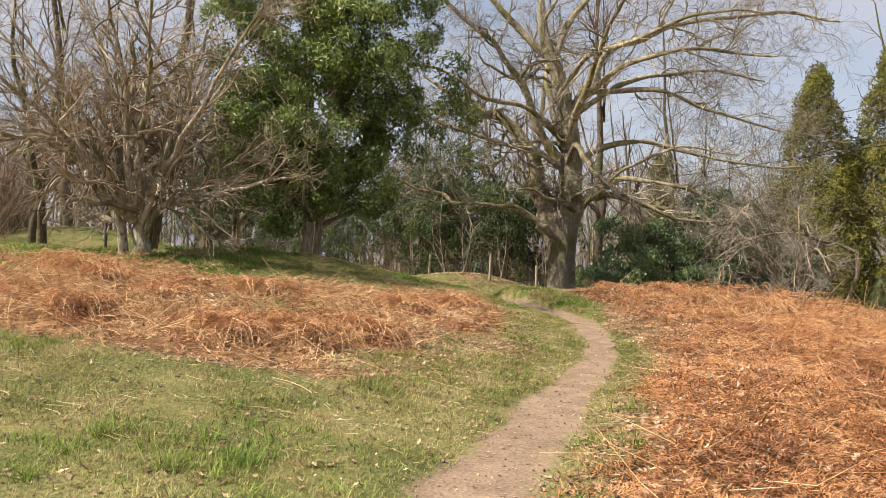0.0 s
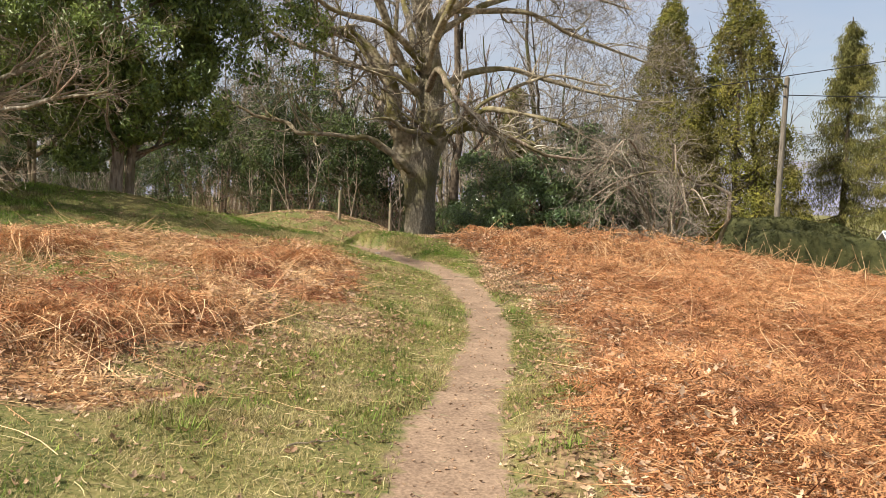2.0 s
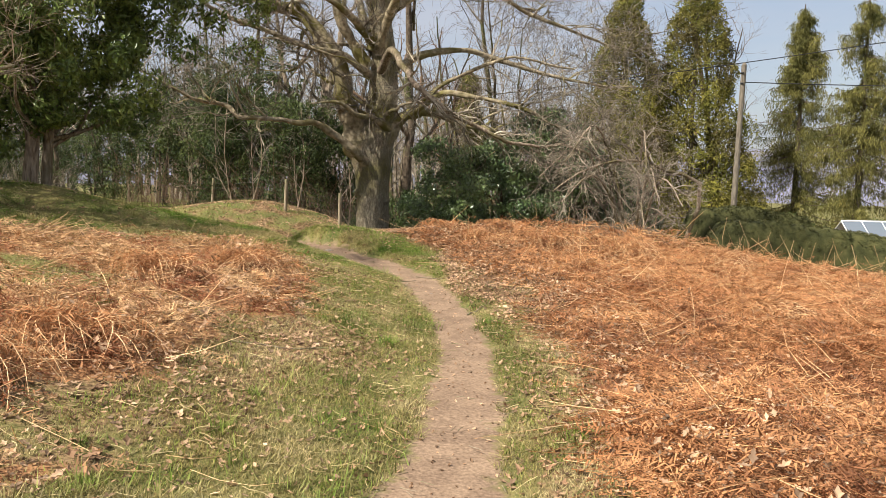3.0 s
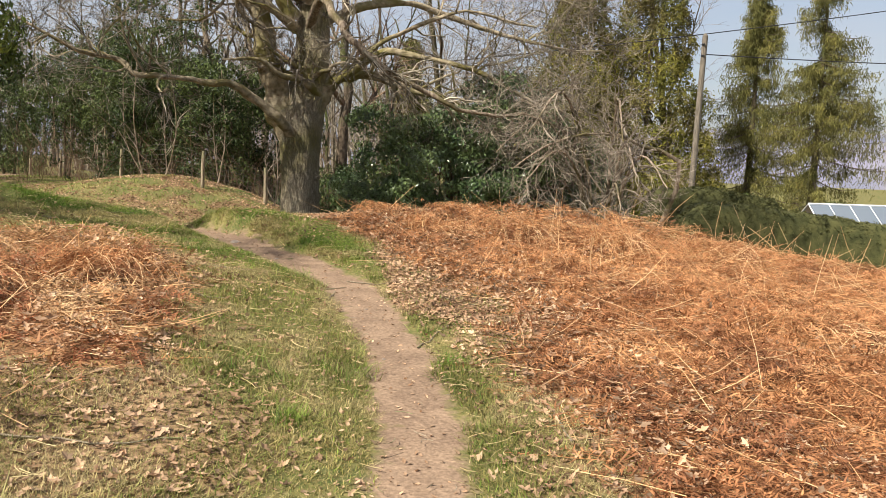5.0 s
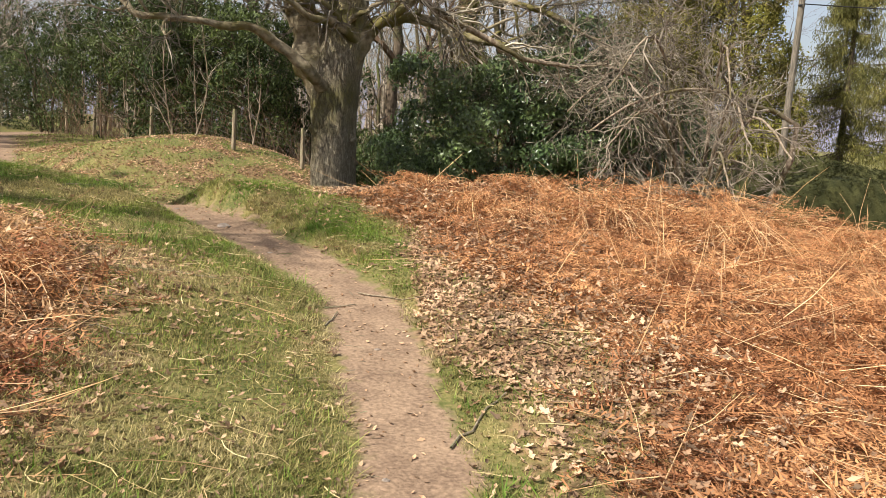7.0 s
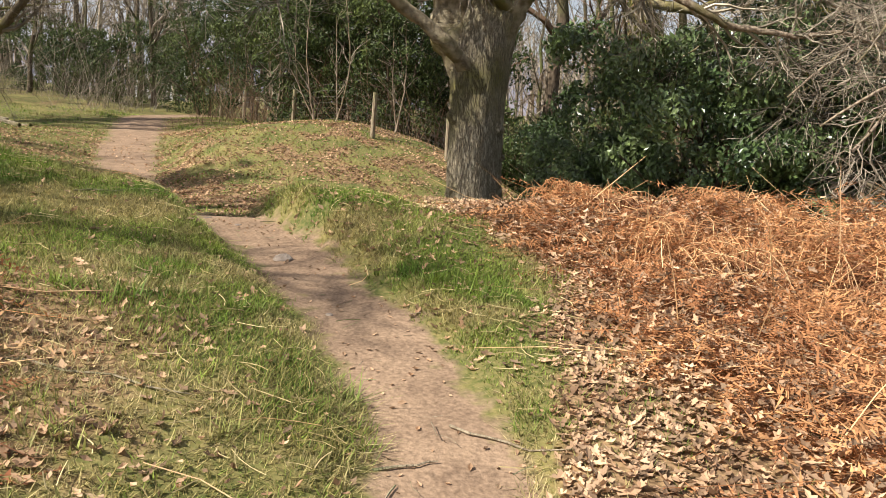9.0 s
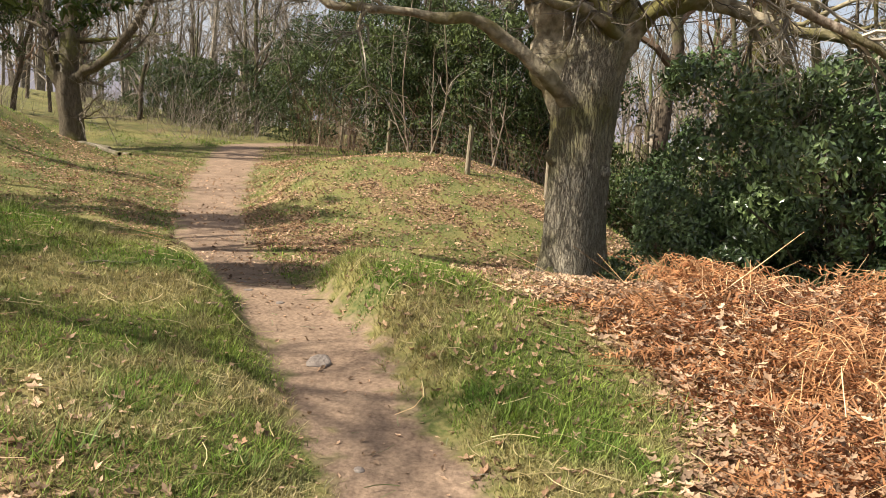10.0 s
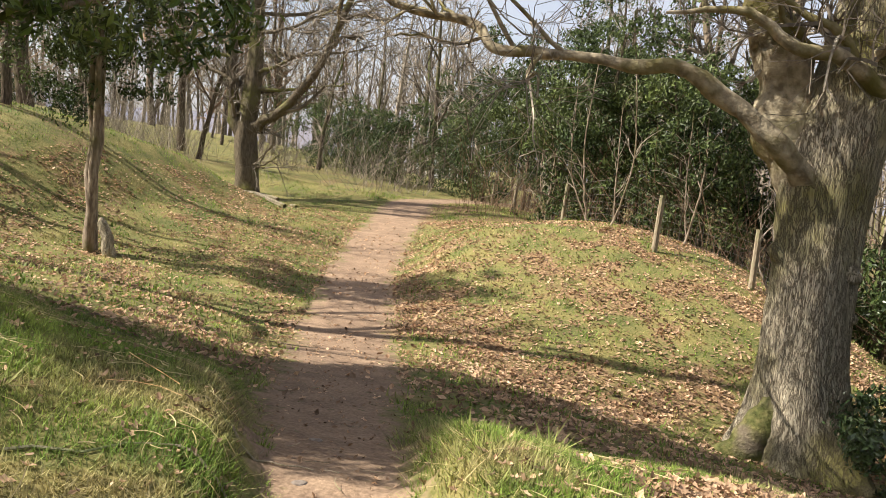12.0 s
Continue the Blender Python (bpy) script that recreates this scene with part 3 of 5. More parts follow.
# ---- the large oak by the path ----
OX, OY = 3.85, 25.0
OZ = gz(OX, OY)
stems = [
    ([(-0.05, 0, -0.95), (-0.12, 0, 0.2), (-0.14, 0, 1.1), (-0.16, 0, 2.0), (-0.12, 0, 2.5), (0.02, 0.05, 3.1), (0.13, 0.1, 4.2), (0.08, 0.1, 5.4), (-0.3, 0.2, 7.2), (-0.8, 0.3, 8.9), (-1.0, 0.3, 12.5)],
     (0.50, 0.45, 0.425, 0.45, 0.44, 0.41, 0.36, 0.31, 0.23, 0.15, 0.04), 0),
    ([(-0.25, -0.1, 2.0), (-0.65, -0.5, 2.36), (-1.2, -0.7, 2.78), (-1.78, -0.8, 3.06), (-2.6, -0.8, 3.1), (-3.5, -0.9, 3.16), (-4.0, -0.9, 3.4), (-4.9, -1.0, 3.65), (-6.6, -1.2, 4.4)], (0.17, 0.115, 0.088, 0.074, 0.062, 0.054, 0.046, 0.036, 0.02), 0),
    ([(-0.3, 0, 1.9), (-0.6, 0, 2.66), (-0.77, 0.1, 3.4), (-0.95, 0.1, 4.0), (-1.2, 0.2, 5.0), (-2.05, 0.4, 5.9), (-3.1, 0.5, 6.3), (-4.6, 0.6, 7.3)], (0.30, 0.28, 0.265, 0.25, 0.20, 0.14, 0.09, 0.04), 0),
    ([(0.05, -0.1, 2.5), (0.46, -0.2, 3.22), (0.92, -0.3, 3.47), (1.6, -0.4, 3.42), (2.6, -0.8, 3.1), (3.6, -1.2, 2.87), (4.8, -1.5, 2.9)], (0.22, 0.15, 0.12, 0.09, 0.07, 0.05, 0.02), 0),
    ([(-0.2, 0, 5.0), (0.6, 0, 6.97), (1.3, 0.1, 8.05), (2.5, 0.2, 8.6), (4.3, 0.3, 9.17), (6.9, 0.3, 9.4), (8.6, 0.3, 9.2)], 0.19, 0.03),
    ([(-0.1, 0.1, 5.6), (0.5, 0.2, 6.6), (1.66, 0.4, 6.9), (3.4, 0.6, 6.85), (5.2, 0.8, 6.2), (7.2, 1.0, 5.8)], 0.13, 0.03),
    ([(-0.3, 0, 4.6), (-0.8, 0, 5.35), (-1.34, -0.1, 6.58), (-2.07, -0.2, 7.8), (-2.8, -0.3, 8.5), (-4.2, -0.4, 9.6)], 0.18, 0.04),
    ([(-0.25, 0, 4.4), (-0.9, -0.4, 4.75), (-1.87, -0.7, 4.95), (-3.6, -0.9, 5.4), (-5.6, -1.0, 6.4)], 0.12, 0.03),
    ([(-0.6, 0.2, 7.4), (0.3, 0.5, 9.4), (1.8, 0.7, 11.2), (3.4, 0.8, 13)], 0.13, 0.04),
    ([(-0.7, 0.3, 7.9), (-2.2, 0.2, 9.4), (-4.0, 0.2, 10.8), (-5.2, 0.1, 12.4)], 0.13, 0.04),
    ([(-0.1, -0.2, 5.0), (0.2, -1.6, 6.4), (0.6, -3.2, 7.8), (0.9, -5.0, 9.0)], 0.13, 0.03),
    ([(-0.1, 0.3, 5.0), (-0.3, 2.0, 6.8), (-0.2, 4.0, 8.6), (0.2, 6.0, 10.2)], 0.14, 0.03),
    ([(0.3, 0.1, 6.4), (1.6, -0.9, 7.4), (3.4, -1.6, 7.7), (5.6, -2.2, 7.4)], 0.11, 0.03),
    ([(0.4, 0.3, 6.2), (1.8, 1.4, 7.2), (3.6, 2.4, 7.9), (5.8, 3.2, 8.2), (7.6, 3.6, 8.0)], 0.11, 0.03),
    ([(0.46, -0.2, 3.22), (1.6, -1.2, 3.9), (3.0, -2.0, 3.6), (4.6, -2.6, 2.9), (6.0, -3.0, 2.6)], 0.09, 0.02),
    ([(0.0, -0.1, 4.4), (1.6, 0.3, 5.2), (3.4, 0.4, 5.1), (5.4, 0.2, 4.6), (7.4, 0.0, 4.5)], 0.12, 0.025),
    ([(0.7, -0.2, 3.4), (1.7, -0.9, 4.3), (3.0, -1.6, 4.8), (4.6, -2.0, 4.6)], 0.07, 0.02),
    ([(-0.2, -0.1, 5.2), (-1.3, -0.9, 6.0), (-2.6, -1.4, 6.2), (-4.0, -1.8, 6.9), (-5.4, -2.0, 7.2)], 0.10, 0.025),
    ([(-0.4, 0.1, 6.4), (0.4, -0.8, 7.6), (1.8, -1.6, 8.0), (3.4, -2.2, 8.6), (5.0, -2.6, 8.5)], 0.10, 0.025),
]
stems = [([(x, y, z - OZ) for x, y, z in pts], r0, r1) for pts, r0, r1 in stems]
oak, _ = bare_tree("oak_tree", (OX, OY, OZ), stems, "massive bare oak with fissured mossy trunk and spreading limbs", BARK, TWIG,
                   [(12, 2.7, (0.5, 1.25), 9, 0.34, 0.02, 0.45), (6, 1.5, (0.5, 1.2), 6, 0.34, 0.02, 0.12), (5, 0.85, (0.4, 1.1), 4, 0.32, 0.03, 0.12), (2, 0.45, (0.4, 1.0), 3, 0.3, 0.03, 0.2)], flare=0.45, boughs=True)
P, R = limb([(x, y, z - OZ) for x, y, z in [(0.25, -0.25, 3.0), (-0.3, -0.75, 3.25), (-0.75, -1.0, 3.3), (-1.15, -1.1, 3.55), (-1.9, -1.3, 3.5)]], (0.09, 0.075, 0.06, 0.045, 0.015), 0, 18, 0.015)
mesh("limb", *tubes(P[None], R[None], 9), LIMB, oak, smooth=True)
P, R = limb([(x, y, z - OZ) for x, y, z in [(0.0, -0.15, 4.5), (0.05, -1.4, 4.85), (0.4, -2.7, 3.85), (1.2, -3.0, 3.25), (2.2, -3.1, 2.8), (3.0, -3.2, 2.62), (3.9, -3.3, 2.6), (5.3, -3.3, 2.2)]], (0.11, 0.09, 0.07, 0.055, 0.045, 0.036, 0.028, 0.012), 0, 40, 0.03)
drooping = mesh("limb", *tubes(P[None], R[None], 8), BARK_PALE, oak, label="pale lichen-covered limb drooping before the holly", smooth=True)
A, AR = shoots(P[None], R[None], 34, 1.5, (0.5, 1.2), 6, 0.32, -0.03, 0.25, 1.0, 0.5)
B, BR = shoots(A, AR, 7, 0.7, (0.5, 1.2), 4, 0.3, 0.0, 0.15)
C, CR = shoots(B, BR, 4, 0.3, (0.5, 1.1), 3, 0.3, 0.0, 0.15)
tagged(mesh("twig_spray", *joined([tubes(A, np.maximum(AR, 0.005), 4), tubes(B, np.maximum(BR, 0.004), 3), tubes(C, np.maximum(CR, 0.003), 3)]), TWIG_PALE, drooping), kind="stuff")
P, R = limb([(-0.24, -0.15, 1.0), (-0.42, -0.26, 0.5), (-0.66, -0.38, 0.15), (-1.1, -0.55, -0.25)], (0.12, 0.2, 0.2, 0.1), 0, 14, 0.02)
tagged(mesh("root", *tubes(P[None], R[None], 12), MOSS, oak, smooth=True), "moss-covered root flare")
for bx, by, bz, br in ((-0.42, -0.22, 1.35, 0.12), (0.28, -0.2, 1.2, 0.1), (0.34, -0.1, 0.75, 0.08)):
    bm = bmesh.new()
    bmesh.ops.create_icosphere(bm, subdivisions=2, radius=br)
    for v in bm.verts:
        v.co *= 1 + 0.5 * noise.noise(v.co * 9)
        v.co += Vector((bx - 0.1, by, bz - OZ))
    part("burr", bm, BARK, oak, smooth=True)

# ---- forked tree behind the oak ----
bare_tree("ash_tree", (3.9, 40.5, gz(3.9, 40.5)), [
    ([(0, 0, -0.4), (0, 0, 2.5), (0.2, 0, 5.0), (0.9, 0, 8.0), (1.2, 0, 12)], 0.34, 0.08),
    ([(0, 0, 2.2), (-0.7, 0, 4.2), (-1.5, 0, 6.5), (-2.0, 0.2, 10)], 0.22, 0.06),
    ([(0.1, 0, 4.2), (0.2, 0.3, 6.0), (-0.2, 0.5, 9)], 0.15, 0.05),
], "bare forked tree with pale smooth stems behind the oak", BARK_PALE, TWIG,
          [(11, 2.4, (0.4, 1.0), 6, 0.2, 0.04, 0.25), (6, 1.2, (0.4, 1.0), 5, 0.25, 0.02, 0.15), (4, 0.6, (0.4, 0.9), 4, 0.25, 0.03, 0.15)])

# ---- second oak up the path ----
QX, QY = -11.45, 39.4
st = [
    ([(0, 0, -0.4), (-0.05, 0, 0.8), (-0.15, 0, 1.7), (-0.12, 0, 2.6), (-0.05, 0.05, 4.4), (-0.1, 0.1, 6.8), (0.2, 0.2, 9.5), (0.5, 0.2, 12)], (0.44, 0.39, 0.37, 0.29, 0.26, 0.22, 0.15, 0.06), 0),
    ([(-0.1, 0, 1.4), (-0.45, 0, 2.2), (-0.7, 0, 3.0), (-0.92, 0.05, 4.2), (-1.1, 0.1, 6.8), (-1.5, 0.2, 10.5)], (0.26, 0.23, 0.2, 0.18, 0.14, 0.06), 0),
    ([(0.0, -0.05, 2.2), (0.5, -0.2, 2.45), (1.2, -0.5, 2.8), (2.4, -0.9, 3.75), (3.2, -1.1, 5.1), (3.9, -1.2, 6.9), (4.6, -1.2, 9.2)], (0.2, 0.16, 0.15, 0.13, 0.11, 0.09, 0.04), 0),
    ([(0.1, 0, 0.9), (0.6, -0.3, 1.05), (1.3, -0.4, 1.45)], 0.06, 0.02),
]
for z0, ln, up, a in ((3.5, 3.4, 0.4, 0.0), (4.1, 3.0, 0.6, -0.5), (4.6, 3.8, 0.5, 0.25), (5.3, 3.4, 0.9, -0.2), (5.9, 4.2, 1.1, 0.4), (6.6, 3.6, 1.4, -0.6), (7.4, 3.4, 1.8, 0.1)):
    c, w = math.cos(a), math.sin(a)
    st.append(([(0.1, 0, z0), (ln * 0.35 * c, ln * 0.35 * w, z0 + up * 0.15), (ln * 0.7 * c, ln * 0.7 * w, z0 + up * 0.6), (ln * c, ln * w, z0 + up)], 0.075, 0.02))
    st.append(([(-0.9, 0, z0 + 0.3), (-0.9 - ln * 0.3 * c, ln * 0.3 * w, z0 + 0.5 + up * 0.3), (-0.9 - ln * 0.6 * c, ln * 0.6 * w, z0 + 0.6 + up * 0.9), (-0.9 - ln * 0.9 * c, ln * 0.9 * w, z0 + 0.5 + up * 1.6)], 0.07, 0.02))
bare_tree("oak_tree", (QX, QY, gz(QX, QY)), st, "bare twin-stemmed oak with moss on its lower limb", BARK_MOSSY, TWIG,
          [(8, 1.9, (0.5, 1.1), 7, 0.28, 0.02, 0.25), (6, 1.0, (0.4, 1.0), 5, 0.3, 0.02, 0.15), (4, 0.55, (0.4, 0.9), 3, 0.28, 0.03, 0.15)], flare=0.3, sides=12)

# ---- low many-stemmed tree on the green mound ----
TX, TY = -6.6, 17.2
st = [
    ([(0.12, 0, -0.3), (0.10, 0, 0.7), (0.05, 0.1, 1.4), (-0.15, 0.2, 2.8), (-0.3, 0.3, 4.8)], 0.21, 0.04),
    ([(-0.15, 0, -0.2), (-0.28, -0.1, 0.6), (-0.6, -0.2, 1.25), (-1.3, -0.3, 2.1), (-2.2, -0.4, 2.45), (-3.6, -0.5, 2.4)], 0.12, 0.03),
    ([(0.2, 0, 0.5), (0.6, -0.2, 1.05), (1.4, -0.4, 1.25), (2.6, -0.6, 1.5), (3.8, -0.8, 1.75)], 0.08, 0.02),
]
for k in range(13):
    a, z0, tilt, ln = k * 2.4, 0.75 + 0.05 * (k % 7), 0.32 + 0.08 * (k % 9), 4.4 + 0.35 * (k % 6)
    c, w = math.cos(a), math.sin(a)
    st.append(([(0.08 * c, 0.08 * w, z0), (ln * 0.25 * math.sin(tilt * 1.3) * c, ln * 0.25 * math.sin(tilt * 1.3) * w, z0 + ln * 0.25 * math.cos(tilt)),
                (ln * 0.55 * math.sin(tilt) * c + 0.12, ln * 0.55 * math.sin(tilt) * w, z0 + ln * 0.55 * math.cos(tilt)),
                (ln * math.sin(tilt * 1.05) * c, ln * math.sin(tilt * 1.05) * w, z0 + ln * math.cos(tilt * 1.05))], 0.08 + 0.01 * (k % 4), 0.02))
bare_tree("hawthorn_tree", (TX, TY, gz(TX, TY)), st, "low bare hawthorn with many twisted stems on a green mound", HAWBARK, TWIG_WARM,
          [(13, 2.0, (0.4, 1.0), 7, 0.3, 0.03, 0.2), (8, 1.1, (0.4, 1.0), 5, 0.32, 0.02, 0.12), (5, 0.5, (0.4, 0.9), 3, 0.28, 0.0, 0.12)], flare=0.2)

# ---- pale bare shrub beyond the bracken ----
for sx, sy, sc, lab in ((9.6, 21.7, 1.0, "wide bare shrub with pale arching lichen-covered branches"), (10.2, 26.3, 1.2, "dense brown leafless shrub beside the hedge")):
    st = []
    if sc == 1.0:
        st.append(([(0.9, 0.2, -0.4), (1.3, -0.8, 2.2), (0.3, -0.8, 2.7), (-0.4, -0.8, 2.9), (-1.3, -0.8, 2.8), (-2.0, -0.8, 2.5), (-2.5, -0.8, 2.15)], 0.06, 0.012))
    for k in range(15):
        a = k * 2.4 + sx if sc > 1.2 else math.pi * (1.02 + 0.42 * math.sin(k * 1.7 + sx))
        rr = rng.uniform(1.5, 3.0) * sc
        hgt = rng.uniform(1.4, 4.0) * sc
        c, w = math.cos(a), math.sin(a)
        st.append(([(0.1 * c, 0.1 * w, -0.4), (0.3 * rr * c, 0.3 * rr * w, 0.6 * hgt), (0.7 * rr * c, 0.7 * rr * w, 0.97 * hgt), (1.15 * rr * c, 1.15 * rr * w, 0.75 * hgt)], 0.045 * sc, 0.012))
    bare_tree("bare_shrub", (sx, sy, gz(sx, sy)), st, lab, BARK_PALE if sc == 1.0 else BARK_DARK, TWIG if sc == 1.0 else TWIG_RED,
              [(10, 1.5, (0.4, 1.1), 7, 0.3, 0.0, 0.2), (6, 0.8, (0.4, 1.1), 5, 0.32, -0.02, 0.15), (4, 0.4, (0.4, 1.0), 3, 0.28, 0.0, 0.1)], group="bare shrubs", sides=7, category="shrub")

# ---- evergreens ----
evergreen("holly_tree", (-3.3, 19.9, gz(-3.3, 19.9)), (7.5, 0.11), ((0.45, 0, 4.4), (2.95, 2.0, 5.2)), "tall dense evergreen holly with glossy dark leaves", EVERGREEN, 115000, 0.060, 520, 0.38, stems=3, low=1.1, skirt=0.85, shell=0.2, bark=BARK_PALE, aspect=0.36)
evergreen("small_evergreen_tree", (-6.95, 26.9, gz(-6.95, 26.9)), (5.4, 0.10), ((0.0, 0, 4.2), (1.55, 1.4, 2.1)), "small evergreen tree on bare twisting stems beside a stump", UNDER, 24000, 0.042, 120, 0.3, stems=3, low=2.3, shell=0.2, aspect=0.36, bark=BARK_PALE)
evergreen("holly_bush", (6.9, 23.4, gz(6.9, 23.4)), (2.4, 0.09), ((0.35, 0, 1.8), (2.55, 1.6, 2.3)), "dark glossy holly bush beside the oak trunk", HOLLY, 80000, 0.045, 260, 0.34, stems=3, category="bush", shell=0.4)
evergreen("holly_bush", (9.3, 24.2, gz(9.3, 24.2)), (2.0, 0.07), ((0, 0, 1.6), (1.9, 1.4, 1.8)), "dark glossy holly bush behind the bare shrub", HOLLY, 36000, 0.045, 150, 0.34, stems=2, category="bush", shell=0.4)
evergreen("holly_bush", (4.95, 24.2, gz(4.95, 24.2)), (1.0, 0.05), ((0.25, 0, 1.0), (0.9, 0.8, 1.25)), "small low holly growing against the oak", HOLLY, 15000, 0.036, 70, 0.26, category="bush")
for cx, cy, hh, rr in ((18.6, 40.0, 13.6, 3.1), (22.4, 40.0, 14.6, 3.7)):
    evergreen("cypress_tree", (cx, cy, gz(cx, cy)), (hh * 0.9, 0.2), ((0, 0, 0.3), (rr, rr, hh)), "tall conical golden-green cypress", CYPRESS, 66000, 0.085, 640, 0.6, group="cypresses", cone=True, shell=0.75, squash=1.4, aspect=0.38)


def spruce(x, y, h, r):
    t = root("spruce_tree", x, y, gz(x, y), "tall spruce with drooping olive-green branches", "tree", "spruces")
    P, R = limb([(0, 0, -0.4), (0.05, 0, h * 0.5), (0, 0, h)], 0.26, 0.03, 12)
    mesh("trunk", *tubes(P[None], R[None], 9), BARK_DARK, t, smooth=True)
    n = 120
    hh = rng.uniform(0.14, 0.98, n)
    a = rng.uniform(0, 2 * np.pi, n)
    ln = r * (1 - hh) ** 0.8 * rng.uniform(0.6, 1.15, n) + 0.25
    u = np.linspace(0, 1, 7)
    B = np.stack([np.cos(a)[:, None] * ln[:, None] * u, np.sin(a)[:, None] * ln[:, None] * u, hh[:, None] * h - ln[:, None] * (0.35 * u - 0.22 * u**3 * 1.0)], -1)
    tagged(mesh("branchwork", *tubes(B, np.linspace(0.035, 0.008, 7)[None].repeat(n, 0), 4), BARK_DARK, t), kind="stuff")
    k = rng.integers(0, n, 46000)
    f = rng.uniform(0.12, 1.0, 46000) * 5.99
    i0 = f.astype(int)
    p = B[k, i0] + (B[k, i0 + 1] - B[k, i0]) * (f - i0)[:, None]
    p += rng.normal(size=p.shape) * np.array([0.13, 0.13, 0.08])
    p[:, 2] -= rng.exponential(0.32, len(p))
    m = len(p)
    d = unit(rng.normal(size=(m, 3)) * np.array([0.45, 0.45, 0.25]) - np.array([0, 0, 0.75]))
    w = unit(np.cross(d, rng.normal(size=(m, 3)))) * 0.017
    s = rng.uniform(0.10, 0.26, m)[:, None]
    v = np.stack([p - w, p + w, p + d * s + w * 0.4, p + d * s - w * 0.4], 1).reshape(-1, 3)
    k4 = np.arange(m)[:, None] * 4
    fc = np.concatenate([k4 + [0, 1, 2], k4 + [0, 2, 3]])
    mesh("crown", v, fc, SPRUCE, t)


spruce(30.6, 42.5, 14.5, 4.2)
spruce(31.2, 38.5, 14.5, 5.2)
spruce(12.5, 46.0, 10.5, 2.0)

# understorey behind the fence
for ux, uy, ur, uh in ((2.6, 34.9, 1.4, 4.2), (-0.2, 37.2, 1.6, 5.6), (1.5, 36.9, 1.8, 6.4), (0.5, 39.6, 2.0, 7.2), (-1.6, 41, 2.1, 6.2), (4.4, 36.4, 1.7, 4.4), (-3.2, 44.5, 2.0, 6.4), (-0.5, 47.0, 2.8, 7.4), (-7.5, 54, 3.0, 5.4), (-10.5, 51, 2.6, 3.6), (-13.5, 53, 2.4, 3.0), (-21, 37, 2.2, 2.6), (6.5, 33, 2.2, 2.8), (10, 31, 2.4, 2.4), (15, 36, 2.6, 3.0), (25.2, 38, 2.0, 3.4), (29.0, 36, 2.2, 3.0), (34, 36, 2.4, 2.6), (-6.0, 49, 2.2, 5.4), (-17, 57, 3.0, 4.4), (-10, 60, 3.2, 5.6)):
    evergreen("evergreen_shrub", (ux, uy, gz(ux, uy)), (uh * 0.9, 0.07), ((0, 0, uh * 0.48), (ur, ur, uh * 0.52)), "dark evergreen understorey shrub behind the fence", UNDER, 11000, 0.062, 130, 0.36, group="understorey shrubs", stems=2, category="shrub", shell=0.2, aspect=0.42)

# bare woodland trees behind
spots = []
for k in range(900):
    x, y = (rng.uniform(-30, 9), rng.uniform(41, 64)) if k % 3 else (rng.uniform(-34, -16), rng.uniform(26, 44))
    if abs(x - path_x(y)) < (3.8 if y < 48 else 1.8) or math.hypot(x - QX, y - QY) < 3.0:
        continue
    if all(math.hypot(x - a, y - b) > (2.2 if y > 40 else 3.2) for a, b in spots):
        spots.append((x, y))
protos = []
for k in range(6):
    hgt = 9 + k * 0.8
    w1, w2 = rng.normal(size=2) * 0.5
    st = [([(0, 0, -0.4), (w1 * 0.3, w2 * 0.3, hgt * 0.3), (w1, w2, hgt * 0.65), (w1 * 1.3, w2 * 0.7, hgt)], 0.10 + 0.022 * k, 0.02)]
    for b in range(3):
        a, z0 = b * 2.1 + k, hgt * (0.22 + 0.14 * b)
        st.append(([(w1 * 0.3, w2 * 0.3, z0), (math.cos(a) * 0.8, math.sin(a) * 0.8, z0 + 1.2), (math.cos(a) * 1.5, math.sin(a) * 1.5, z0 + 3.0)], 0.05, 0.015))
    protos.append(bare_tree("woodland_tree", (0, 0, 0), st, "slender bare woodland tree behind the clearing", BARK_DARK, TWIG_RED if k % 2 else TWIG,
                            [(9, 1.9, (0.4, 1.0), 5, 0.2, 0.05, 0.15), (4, 1.1, (0.4, 1.0), 4, 0.25, 0.03, 0.15), (2, 0.6, (0.4, 0.9), 2, 0.25, 0.0, 0.15)], group="woodland trees", sides=7)[0])
for k, (x, y) in enumerate(spots[:42] + [(5, 45), (8, 44), (11, 46), (6.5, 50), (9.5, 52), (13, 50), (4.4, 56), (7.5, 58)] + [(24.6, 41), (26.4, 43),  (17, 44), (14, 40), (12.5, 34), (8.2, 31), (10.4, 33), (7.0, 36.5), (9.4, 38), (12.0, 37.5), (-9.5, 22.5), (-10.5, 26.2), (-12.2, 30.2), (-8.4, 22.6), (-11.6, 23.4), (-13.6, 26.4), (-7.7, 20.6), (-12.6, 20.4)]):
    m = pose(x, y, gz(x, y), rng.normal() * 3.5, rng.normal() * 3.5, rng.uniform(0, 360)) @ Matrix.Scale(rng.uniform(0.65, 1.3), 4)
    if k < len(protos):
        protos[k].matrix_world = m
    else:
        copy_thing(protos[k % len(protos)], m)

